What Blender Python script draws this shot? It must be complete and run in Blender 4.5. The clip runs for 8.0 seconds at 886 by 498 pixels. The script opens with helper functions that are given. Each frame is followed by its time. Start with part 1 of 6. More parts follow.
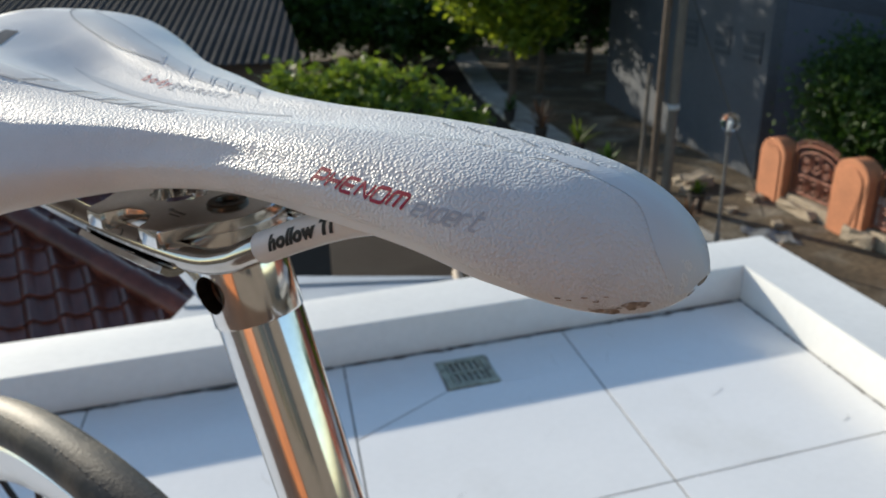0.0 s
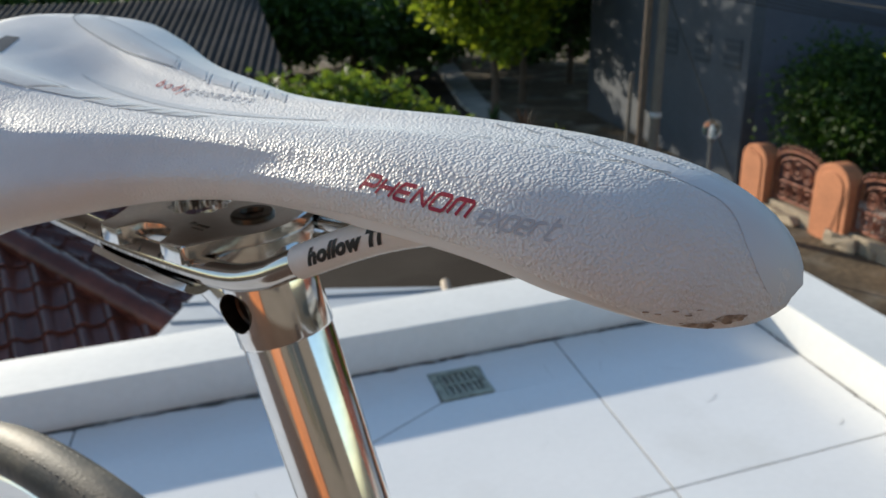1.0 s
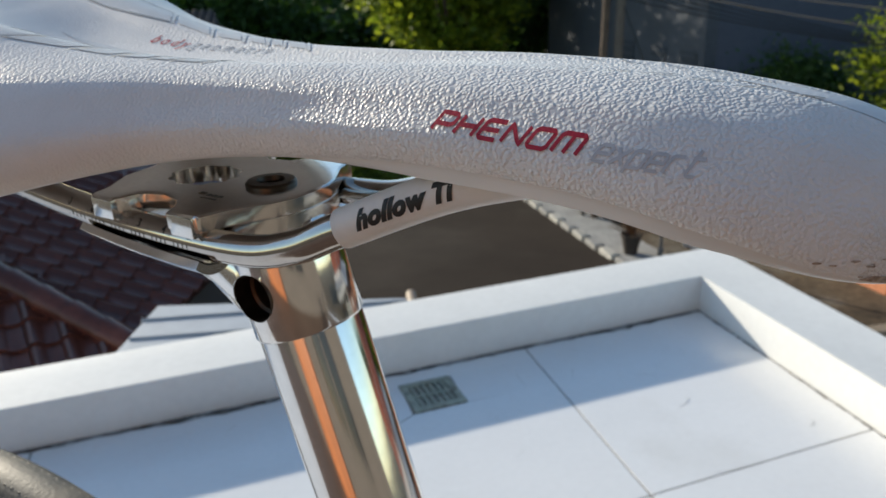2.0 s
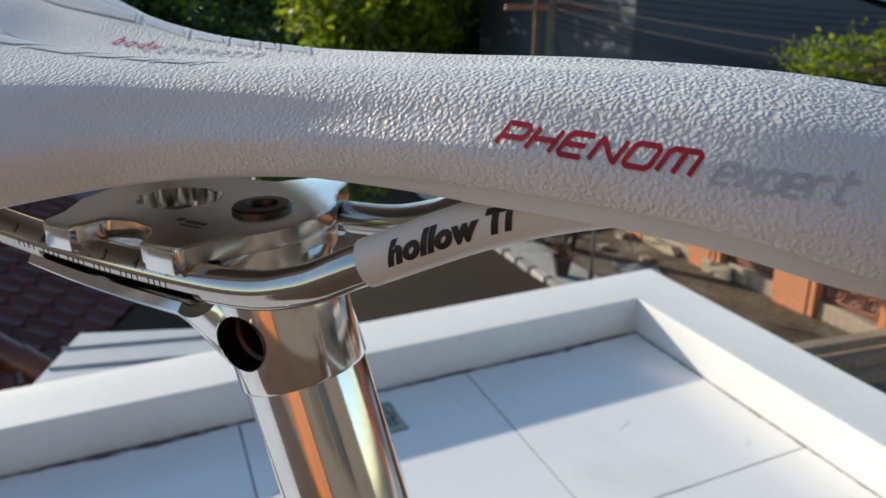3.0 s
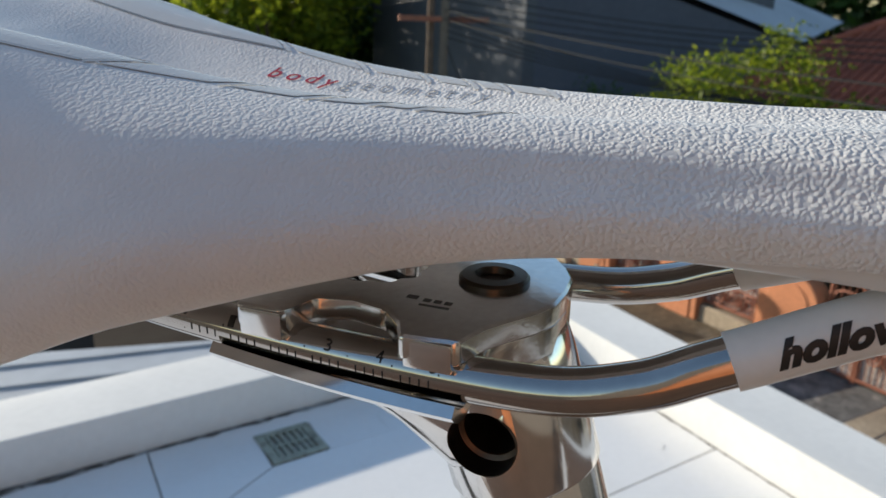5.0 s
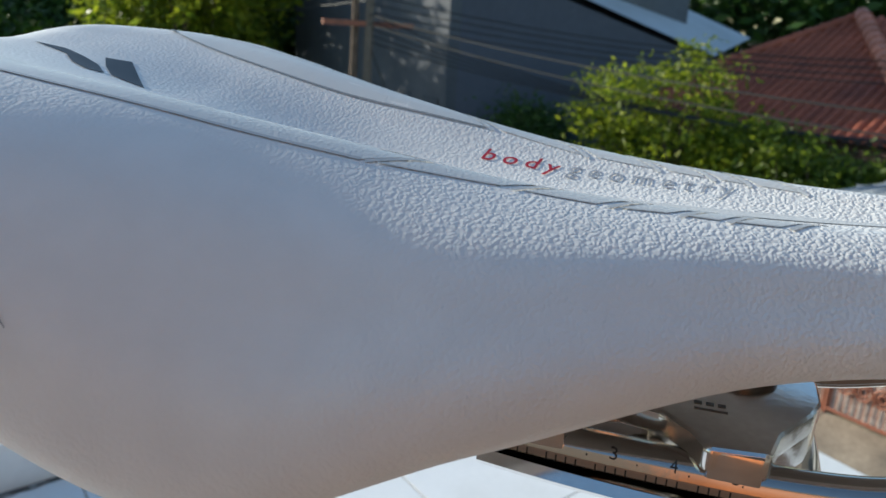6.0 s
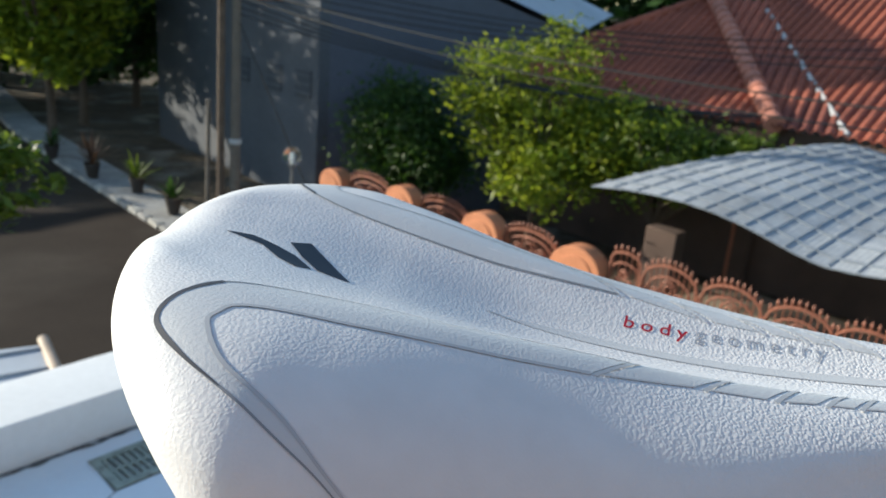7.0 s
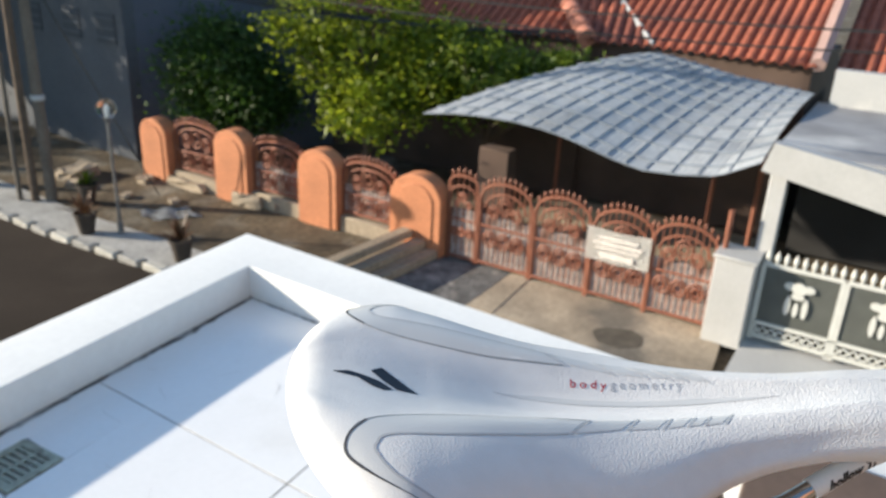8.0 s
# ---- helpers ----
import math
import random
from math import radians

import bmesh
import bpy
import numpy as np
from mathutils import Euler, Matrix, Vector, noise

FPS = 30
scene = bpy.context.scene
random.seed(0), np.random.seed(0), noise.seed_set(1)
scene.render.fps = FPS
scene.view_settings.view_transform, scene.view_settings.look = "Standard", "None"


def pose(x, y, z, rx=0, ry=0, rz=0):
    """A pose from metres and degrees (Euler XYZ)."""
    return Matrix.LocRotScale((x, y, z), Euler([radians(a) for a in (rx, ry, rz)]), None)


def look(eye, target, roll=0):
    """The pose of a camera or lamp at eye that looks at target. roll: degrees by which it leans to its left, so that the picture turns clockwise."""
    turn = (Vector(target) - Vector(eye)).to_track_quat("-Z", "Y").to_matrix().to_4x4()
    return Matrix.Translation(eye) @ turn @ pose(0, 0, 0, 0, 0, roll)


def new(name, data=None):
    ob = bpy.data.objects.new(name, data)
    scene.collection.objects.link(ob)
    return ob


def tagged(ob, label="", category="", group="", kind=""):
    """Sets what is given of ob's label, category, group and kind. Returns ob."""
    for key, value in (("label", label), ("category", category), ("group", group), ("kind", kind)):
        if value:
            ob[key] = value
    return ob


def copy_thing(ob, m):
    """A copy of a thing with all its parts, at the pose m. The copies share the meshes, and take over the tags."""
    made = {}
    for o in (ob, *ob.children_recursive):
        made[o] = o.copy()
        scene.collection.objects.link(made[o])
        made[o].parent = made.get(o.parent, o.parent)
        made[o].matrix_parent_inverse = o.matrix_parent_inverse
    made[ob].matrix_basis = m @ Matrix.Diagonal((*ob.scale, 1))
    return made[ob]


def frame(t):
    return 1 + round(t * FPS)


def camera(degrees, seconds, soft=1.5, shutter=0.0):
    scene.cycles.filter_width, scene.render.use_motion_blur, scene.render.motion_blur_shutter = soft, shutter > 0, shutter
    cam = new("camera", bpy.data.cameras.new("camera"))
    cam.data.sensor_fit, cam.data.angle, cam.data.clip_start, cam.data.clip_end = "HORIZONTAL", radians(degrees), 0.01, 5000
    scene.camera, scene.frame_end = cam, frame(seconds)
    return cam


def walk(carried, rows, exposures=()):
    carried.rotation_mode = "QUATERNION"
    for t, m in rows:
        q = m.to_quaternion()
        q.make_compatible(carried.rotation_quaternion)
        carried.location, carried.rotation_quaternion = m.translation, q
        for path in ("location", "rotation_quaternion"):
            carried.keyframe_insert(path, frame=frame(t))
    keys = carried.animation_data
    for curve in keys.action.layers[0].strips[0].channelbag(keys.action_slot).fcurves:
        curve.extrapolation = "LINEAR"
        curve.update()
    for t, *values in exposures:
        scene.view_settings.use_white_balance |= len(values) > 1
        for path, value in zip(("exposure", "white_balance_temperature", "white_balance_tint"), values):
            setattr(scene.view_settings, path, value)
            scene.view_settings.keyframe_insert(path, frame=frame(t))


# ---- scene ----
cam = camera(59.2, 8.0)
cam.data.dof.use_dof, cam.data.dof.focus_distance, cam.data.dof.aperture_fstop = True, 0.125, 46.0
PATH = [
    (0, (0.0547, 0.0177, 1.0582), (0.0694, 1.8794, 0.3276), -1.30),
    (0.5, (0.0504, 0.0249, 1.0561), (0.0832, 1.8909, 0.3373), -1.68),
    (1, (0.0397, 0.0305, 1.054), (0.0932, 1.9007, 0.3473), -1.81),
    (1.2, (0.0365, 0.0334, 1.049), (0.1036, 1.9061, 0.3502), -1.77),
    (2.3, (0.0133, 0.0644, 1.0346), (0.2172, 1.9403, 0.3717), -1.16),
    (2.5, (0.0106, 0.0704, 1.0342), (0.2527, 1.9477, 0.3882), -0.80),
    (3, (0.0032, 0.08, 1.0302), (0.3304, 1.9507, 0.4029), -0.05),
    (3.5, (-0.0011, 0.0908, 1.0299), (0.4458, 1.9429, 0.4216), 1.38),
    (4, (-0.0135, 0.0987, 1.0281), (0.5166, 1.9332, 0.4336), 1.74),
    (4.5, (-0.0338, 0.112, 1.0288), (0.5463, 1.9358, 0.4478), 1.63),
    (4.7, (-0.0419, 0.1159, 1.0306), (0.5348, 1.9344, 0.4303), 1.42),
    (5.8, (-0.0926, 0.1388, 1.0405), (0.639, 1.9077, 0.4612), 3.41),
    (6, (-0.1039, 0.1467, 1.0444), (0.6766, 1.8943, 0.4641), 3.52),
    (6.5, (-0.1267, 0.1609, 1.0591), (0.7596, 1.856, 0.4752), 4.13),
    (7, (-0.1656, 0.1625, 1.0872), (0.8878, 1.7446, 0.465), 4.79),
    (7.5, (-0.2165, 0.1468, 1.128), (1.0136, 1.5606, 0.4295), 3.86),
    (8, (-0.2593, 0.1359, 1.1788), (1.0773, 1.4118, 0.4137), 2.63),
]
walk(cam, [(t, look(eye, target, roll)) for t, eye, target, roll in PATH], exposures=[(0, 0.30, 6100, 5), (2.5, 0.28, 6200, 6), (4.5, 0.24, 6300, 8), (6, 0.48, 5900, 2), (6.5, 0.60, 5880, 2), (7, 0.64, 6000, 4), (7.5, 0.72, 6050, 5), (8, 0.80, 6300, 7)])

# ---- world, sun, exposure ----
SUN_AZ = radians(42)          # to the left of +y
SUN_EL = radians(16.7)
to_sun = Vector((-math.sin(SUN_AZ) * math.cos(SUN_EL), math.cos(SUN_AZ) * math.cos(SUN_EL), math.sin(SUN_EL)))
world = bpy.data.worlds.new("sky")
scene.world = world
world.use_nodes = True
wn = world.node_tree
sky = wn.nodes.new("ShaderNodeTexSky")
sky.sky_type = "NISHITA"
sky.sun_disc = False
sky.sun_elevation = SUN_EL
sky.sun_rotation = -SUN_AZ
sky.dust_density = 0.4
sky.ozone_density = 1.0
wn.links.new(sky.outputs[0], wn.nodes["Background"].inputs[0])
wn.nodes["Background"].inputs[1].default_value = 0.145
sun_data = bpy.data.lights.new("sun", "SUN")
sun_data.energy = 5.0
sun_data.angle = radians(0.9)
sun_data.color = (1.0, 0.86, 0.68)
sun = new("sun", sun_data)
sun.rotation_mode = "QUATERNION"
sun.rotation_quaternion = to_sun.to_track_quat("Z", "Y")


# ---- materials ----
def mat(name, base=(0.5, 0.5, 0.5), rough=0.6, metal=0.0, var=0.0, scale=5.0, fine=0.0, fine_scale=60.0, bump=0.0, bump_scale=200.0,
        rand=0.0, second=None, second_at=0.6, coat=0.0, spec=0.5, rough_var=0.0):
    """A surface: base colour varied at two scales, a second colour in patches, fine relief and uneven gloss."""
    m = bpy.data.materials.new(name)
    m.use_nodes = True
    nt = m.node_tree
    n, l = nt.nodes, nt.links
    bs = n["Principled BSDF"]
    bs.inputs["Roughness"].default_value = rough
    bs.inputs["Metallic"].default_value = metal
    bs.inputs["Coat Weight"].default_value = coat
    bs.inputs["Specular IOR Level"].default_value = spec
    tc = n.new("ShaderNodeTexCoord")
    col = None

    def noise_tex(sc, detail=4.0):
        t = n.new("ShaderNodeTexNoise")
        t.inputs["Scale"].default_value = sc
        t.inputs["Detail"].default_value = detail
        l.new(tc.outputs["Object"], t.inputs["Vector"])
        return t

    def mix(fac, a, b, kind="MIX"):
        x = n.new("ShaderNodeMix")
        x.data_type, x.blend_type = "RGBA", kind
        for sock, val in ((x.inputs[0], fac), (x.inputs[6], a), (x.inputs[7], b)):
            if hasattr(val, "links"):
                l.new(val, sock)
            else:
                sock.default_value = val
        return x.outputs[2]

    cur = (*base, 1)
    if second:
        t = noise_tex(scale * 0.7, 6)
        r = n.new("ShaderNodeValToRGB")
        r.color_ramp.elements[0].position, r.color_ramp.elements[1].position = second_at - 0.08, second_at + 0.08
        l.new(t.outputs[0], r.inputs[0])
        cur = mix(r.outputs[0], cur, (*second, 1))
    for amount, sc in ((var, scale), (fine, fine_scale)):
        if amount:
            t = noise_tex(sc)
            r = n.new("ShaderNodeMapRange")
            r.inputs[1].default_value, r.inputs[2].default_value = 0.3, 0.7
            r.inputs[3].default_value, r.inputs[4].default_value = 1 - amount, 1 + amount
            l.new(t.outputs[0], r.inputs[0])
            cur = mix(1.0, cur, r.outputs[0], "MULTIPLY")
    if rand:
        o = n.new("ShaderNodeObjectInfo")
        r = n.new("ShaderNodeMapRange")
        r.inputs[3].default_value, r.inputs[4].default_value = 1 - rand, 1 + rand
        l.new(o.outputs["Random"], r.inputs[0])
        cur = mix(1.0, cur, r.outputs[0], "MULTIPLY")
    if hasattr(cur, "links"):
        l.new(cur, bs.inputs["Base Color"])
    else:
        bs.inputs["Base Color"].default_value = cur
    if rough_var:
        t = noise_tex(scale * 3)
        r = n.new("ShaderNodeMapRange")
        r.inputs[3].default_value, r.inputs[4].default_value = max(rough - rough_var, 0.02), rough + rough_var
        l.new(t.outputs[0], r.inputs[0])
        l.new(r.outputs[0], bs.inputs["Roughness"])
    if bump:
        t = noise_tex(bump_scale, 3)
        b = n.new("ShaderNodeBump")
        b.inputs["Strength"].default_value = bump
        b.inputs["Distance"].default_value = 0.3 / bump_scale
        l.new(t.outputs[0], b.inputs["Height"])
        l.new(b.outputs[0], bs.inputs["Normal"])
    return m


def leather():
    """White pebbled synthetic leather: small smooth cells with fine creases, grime where it has worn."""
    m = mat("white_leather", (0.74, 0.735, 0.725), 0.47, var=0.03, scale=14, fine=0.03, fine_scale=130, rough_var=0.06)
    n, l = m.node_tree.nodes, m.node_tree.links
    bs = n["Principled BSDF"]
    tc = n.new("ShaderNodeTexCoord")
    warp = n.new("ShaderNodeTexNoise")
    warp.inputs["Scale"].default_value = 520
    l.new(tc.outputs["Object"], warp.inputs["Vector"])
    add = n.new("ShaderNodeVectorMath")
    add.operation = "MULTIPLY_ADD"
    add.inputs[1].default_value = (0.0013, 0.0013, 0.0013)
    l.new(warp.outputs["Color"], add.inputs[0])
    l.new(tc.outputs["Object"], add.inputs[2])
    v = n.new("ShaderNodeTexVoronoi")
    v.feature = "DISTANCE_TO_EDGE"
    v.inputs["Scale"].default_value = 1330
    l.new(add.outputs[0], v.inputs["Vector"])
    dome = n.new("ShaderNodeTexVoronoi")
    dome.feature = "SMOOTH_F1"
    dome.inputs["Scale"].default_value = 1330
    dome.inputs["Smoothness"].default_value = 0.22
    l.new(add.outputs[0], dome.inputs["Vector"])
    r = n.new("ShaderNodeMapRange")
    r.inputs[1].default_value, r.inputs[2].default_value = 0.75, 0.10
    l.new(dome.outputs["Distance"], r.inputs[0])
    big = n.new("ShaderNodeTexNoise")
    big.inputs["Scale"].default_value = 420
    l.new(tc.outputs["Object"], big.inputs["Vector"])
    sm = n.new("ShaderNodeMath")
    sm.operation = "MULTIPLY_ADD"
    sm.inputs[1].default_value = 0.55
    l.new(big.outputs[0], sm.inputs[0])
    l.new(r.outputs[0], sm.inputs[2])
    # the grain is coarse over the nose and fades towards the smooth wings
    sep = n.new("ShaderNodeSeparateXYZ")
    l.new(tc.outputs["Object"], sep.inputs[0])
    fade = n.new("ShaderNodeMapRange")
    fade.inputs[1].default_value, fade.inputs[2].default_value = 0.07, 0.19
    fade.inputs[3].default_value, fade.inputs[4].default_value = 0.11, 0.46
    l.new(sep.outputs[0], fade.inputs[0])
    # dirt caught in the creases of the worn underside of the nose, in patches
    worn = n.new("ShaderNodeTexNoise")
    worn.inputs["Scale"].default_value = 75
    l.new(tc.outputs["Object"], worn.inputs["Vector"])
    patch = n.new("ShaderNodeMapRange")
    patch.inputs[1].default_value, patch.inputs[2].default_value = 0.42, 0.62
    l.new(worn.outputs[0], patch.inputs[0])
    low = n.new("ShaderNodeMapRange")
    low.inputs[1].default_value, low.inputs[2].default_value = 1.0060, 0.9960
    l.new(sep.outputs[2], low.inputs[0])
    fore = n.new("ShaderNodeMapRange")
    fore.inputs[1].default_value, fore.inputs[2].default_value = 0.165, 0.205
    l.new(sep.outputs[0], fore.inputs[0])
    crease = n.new("ShaderNodeMapRange")
    crease.inputs[1].default_value, crease.inputs[2].default_value = 0.075, 0.0
    l.new(v.outputs["Distance"], crease.inputs[0])
    grime = crease.outputs[0]
    for f_ in (low, fore, patch):
        mu = n.new("ShaderNodeMath")
        mu.operation = "MULTIPLY"
        l.new(grime, mu.inputs[0])
        l.new(f_.outputs[0], mu.inputs[1])
        grime = mu.outputs[0]
    stain = n.new("ShaderNodeMix")
    stain.data_type = "RGBA"
    stain.inputs[7].default_value = (0.16, 0.11, 0.075, 1)
    l.new(grime, stain.inputs[0])
    l.new(bs.inputs["Base Color"].links[0].from_socket, stain.inputs[6])
    l.new(stain.outputs[2], bs.inputs["Base Color"])
    b = n.new("ShaderNodeBump")
    b.inputs["Distance"].default_value = 0.00042
    l.new(fade.outputs[0], b.inputs["Strength"])
    l.new(sm.outputs[0], b.inputs["Height"])
    l.new(b.outputs[0], bs.inputs["Normal"])
    return m


LEATHER = leather()
PANEL = mat("pale_grey_leather", (0.60, 0.61, 0.61), 0.42, var=0.03, scale=30, bump=0.35, bump_scale=1400)
BASE_WHITE = mat("white_plastic", (0.72, 0.71, 0.69), 0.35, var=0.06, scale=40, second=(0.5, 0.46, 0.4), second_at=0.68)
RED_INK = mat("red_ink", (0.42, 0.012, 0.03), 0.4, var=0.1, scale=300, bump=0.3, bump_scale=1500)
GREY_INK = mat("silver_grey_ink", (0.36, 0.38, 0.42), 0.35, var=0.08, scale=300, bump=0.3, bump_scale=1500)
EMBOSS = mat("embossed_pale_grey", (0.50, 0.51, 0.53), 0.32, var=0.08, scale=300, bump=0.3, bump_scale=1500)
NAVY_INK = mat("navy_gloss", (0.010, 0.018, 0.034), 0.5, spec=0.3)
BLACK_INK = mat("black_ink", (0.012, 0.012, 0.012), 0.5)
STEEL = mat("polished_steel", (0.50, 0.47, 0.44), 0.10, 1.0, var=0.03, scale=60, fine=0.03, fine_scale=500, bump=0.02, bump_scale=300, rough_var=0.03)
CHROME = mat("polished_aluminium", (0.80, 0.79, 0.775), 0.12, 1.0, var=0.04, scale=50, fine=0.03, fine_scale=400, rough_var=0.04)
BRUSHED = mat("brushed_aluminium", (0.80, 0.78, 0.75), 0.17, 1.0, var=0.08, scale=60, fine=0.06, fine_scale=700, bump=0.08, bump_scale=900, rough_var=0.08)
DARK_STEEL = mat("dark_bolt_steel", (0.09, 0.075, 0.06), 0.35, 0.8, var=0.2, scale=200)
SLEEVE = mat("white_sleeve", (0.75, 0.745, 0.72), 0.4, var=0.05, scale=120, fine=0.02, fine_scale=600)
RUBBER = mat("tyre_rubber", (0.035, 0.032, 0.03), 0.6, var=0.2, scale=40, fine=0.15, fine_scale=300, second=(0.12, 0.10, 0.075), second_at=0.55, bump=0.4, bump_scale=500)
RIM = mat("silver_rim", (0.72, 0.72, 0.72), 0.28, 1.0, var=0.05, scale=30)
WHITE_PAINT = mat("white_wall_paint", (0.80, 0.795, 0.775), 0.7, var=0.035, scale=4, fine=0.025, fine_scale=45, bump=0.18, bump_scale=160, second=(0.71, 0.70, 0.67), second_at=0.70)
TILE = mat("white_floor_tile", (0.83, 0.83, 0.83), 0.22, var=0.03, scale=3, fine=0.015, fine_scale=60, second=(0.74, 0.735, 0.72), second_at=0.66, rand=0.02, rough_var=0.08)
GROUT = mat("dark_grout", (0.30, 0.28, 0.255), 0.9, var=0.3, scale=14, fine=0.2, fine_scale=120)


# ---- helpers ----
def part(name, bm, material, parent=None, label="", smooth=True, m=None):
    me = bpy.data.meshes.new(name)
    bmesh.ops.recalc_face_normals(bm, faces=bm.faces)
    bm.to_mesh(me)
    bm.free()
    if smooth:
        me.shade_smooth()
        me.set_sharp_from_angle(angle=radians(38))
    me.materials.append(material)
    ob = new(name, me)
    if m is not None:
        ob.matrix_basis = m
    if parent:
        ob.parent = parent
    if label:
        ob["label"] = label
    return ob


def thing(name, m=Matrix(), label="", category="", group="", kind=""):
    ob = new(name)
    ob.matrix_basis = m
    ob.empty_display_size = 0.1
    return tagged(ob, label, category, group, kind)


def box(bm, x0, x1, y0, y1, z0, z1, m=None):
    vs = [bm.verts.new((x, y, z)) for z in (z0, z1) for x, y in ((x0, y0), (x1, y0), (x1, y1), (x0, y1))]
    for q in ((3, 2, 1, 0), (4, 5, 6, 7), (0, 1, 5, 4), (1, 2, 6, 5), (2, 3, 7, 6), (3, 0, 4, 7)):
        bm.faces.new([vs[i] for i in q])
    if m is not None:
        bmesh.ops.transform(bm, matrix=m, verts=vs)
    return vs


def prism(bm, poly, z0, z1):
    lo = [bm.verts.new((x, y, z0)) for x, y in poly]
    hi = [bm.verts.new((x, y, z1)) for x, y in poly]
    bm.faces.new(lo[::-1])
    bm.faces.new(hi)
    k = len(poly)
    for i in range(k):
        bm.faces.new((lo[i], lo[(i + 1) % k], hi[(i + 1) % k], hi[i]))


def bevel(bm, w, seg=2):
    bmesh.ops.recalc_face_normals(bm, faces=bm.faces)
    ed = [e for e in bm.edges if len(e.link_faces) == 2 and e.calc_face_angle(0) > 0.5]
    bmesh.ops.bevel(bm, geom=ed, offset=w, segments=seg, profile=0.7, affect="EDGES")


def tube(bm, pts, r, seg=12, cap=True):
    """A round bar along points; r is one radius or one for each point."""
    pts = [Vector(p) for p in pts]
    rs = r if isinstance(r, (list, tuple)) else [r] * len(pts)
    rings, side = [], None
    for i, p in enumerate(pts):
        d = (pts[min(i + 1, len(pts) - 1)] - pts[max(i - 1, 0)]).normalized()
        if side is None:
            side = d.orthogonal().normalized()
        side = (side - d * side.dot(d)).normalized()
        up = d.cross(side)
        rings.append([bm.verts.new(p + rs[i] * (math.cos(a) * side + math.sin(a) * up)) for a in (2 * math.pi * k / seg for k in range(seg))])
    for a, b in zip(rings, rings[1:]):
        for k in range(seg):
            bm.faces.new((a[k], a[(k + 1) % seg], b[(k + 1) % seg], b[k]))
    if cap:
        bm.faces.new(rings[0][::-1])
        bm.faces.new(rings[-1])


def spin(bm, profile, seg=48, axis="z", m=None):
    """A turned body from (radius, height) pairs round z."""
    rings = []
    for r, z in profile:
        rings.append([bm.verts.new((r * math.cos(2 * math.pi * k / seg), r * math.sin(2 * math.pi * k / seg), z)) for k in range(seg)])
    for a, b in zip(rings, rings[1:]):
        for k in range(seg):
            bm.faces.new((a[k], a[(k + 1) % seg], b[(k + 1) % seg], b[k]))
    bm.faces.new(rings[0][::-1])
    bm.faces.new(rings[-1])
    if m is not None:
        bmesh.ops.transform(bm, matrix=m, verts=[v for r in rings for v in r])


def smooth_path(pts, n=8):
    """Catmull-Rom through points."""
    pts = [Vector(p) for p in pts]
    out = []
    for i in range(len(pts) - 1):
        p0, p1, p2, p3 = pts[max(i - 1, 0)], pts[i], pts[i + 1], pts[min(i + 2, len(pts) - 1)]
        for k in range(n):
            t = k / n
            out.append(0.5 * ((2 * p1) + (p2 - p0) * t + (2 * p0 - 5 * p1 + 4 * p2 - p3) * t * t + (3 * p1 - p0 - 3 * p2 + p3) * t ** 3))
    return out + [pts[-1]]


# ---- terrace ----
CORNER = Vector((0.998, 2.22))
U = Vector((0.961, 0.276))     # along the far parapet
V = Vector((0.19, -0.982))     # along the side parapet, towards the house
PAR_H, PAR_T = 0.115, 0.2


def ter(a, b):
    p = CORNER + a * U + b * V
    return (p.x, p.y)


bm = bmesh.new()
prism(bm, [ter(-4.5, -PAR_T), ter(PAR_T, -PAR_T), ter(PAR_T, 4.2), ter(-4.5, 4.2)], -4.9, -0.016)
tagged(part("terrace_slab", bm, WHITE_PAINT, smooth=False), "white painted concrete terrace slab of the house", "terrace", kind="structure")
bm = bmesh.new()
prism(bm, [ter(-4.5, -PAR_T), ter(PAR_T, -PAR_T), ter(PAR_T, 4.2), ter(0, 4.2), ter(0, 0), ter(-4.5, 0)], -0.014, PAR_H)
bevel(bm, 0.004, 2)
tagged(part("parapet", bm, WHITE_PAINT), "low white painted parapet round the terrace", "parapet", kind="structure")
floor = thing("floor", kind="structure", label="terrace floor of large white tiles with dark joints", category="floor")
bm = bmesh.new()
prism(bm, [ter(-4.5, 0), ter(0, 0), ter(0, 4.2), ter(-4.5, 4.2)], -0.015, -0.003)
part("joint_bed", bm, GROUT, floor, "dark grout", smooth=False)
DRAIN = Vector((0.126, 1.817))
JA = [0.0, -0.615, -1.255, -1.895, -2.535, -3.175, -3.815, -4.455]
JB = [0.0, 0.71, 1.35, 1.99, 2.63, 3.27, 3.91]
for i in range(len(JA) - 1):
    for j in range(len(JB) - 1):
        g = 0.0026
        a0, a1, b0, b1 = JA[i + 1] + g, JA[i] - g, JB[j] + g, JB[j + 1] - g
        if j == 0:
            b0 += 0.012
        if i == 1 and j == 0:
            # the tile with the drain is cut on the slant towards its corner
            da, db = 0.144, 0.144
            ax, bx = -1.009, 0.075
            polys = [[(a0, b0), (a1, b0), (a1, bx), (a0, bx)],
                     [(a0, bx), (ax, bx), (ax, bx + db), (a0, 0.352)],
                     [(ax + da, bx), (a1, bx), (a1, bx + db), (ax + da, bx + db)],
                     [(a0, b1), (a0, 0.358), (ax + 0.004, bx + db + 0.003), (a1, bx + db), (a1, b1)]]
        else:
            polys = [[(a0, b0), (a1, b0), (a1, b1), (a0, b1)]]
        for poly in polys:
            bm = bmesh.new()
            prism(bm, [ter(*q) for q in poly[::-1]], -0.006, 0.0)
            part("tile", bm, TILE, floor, smooth=False)

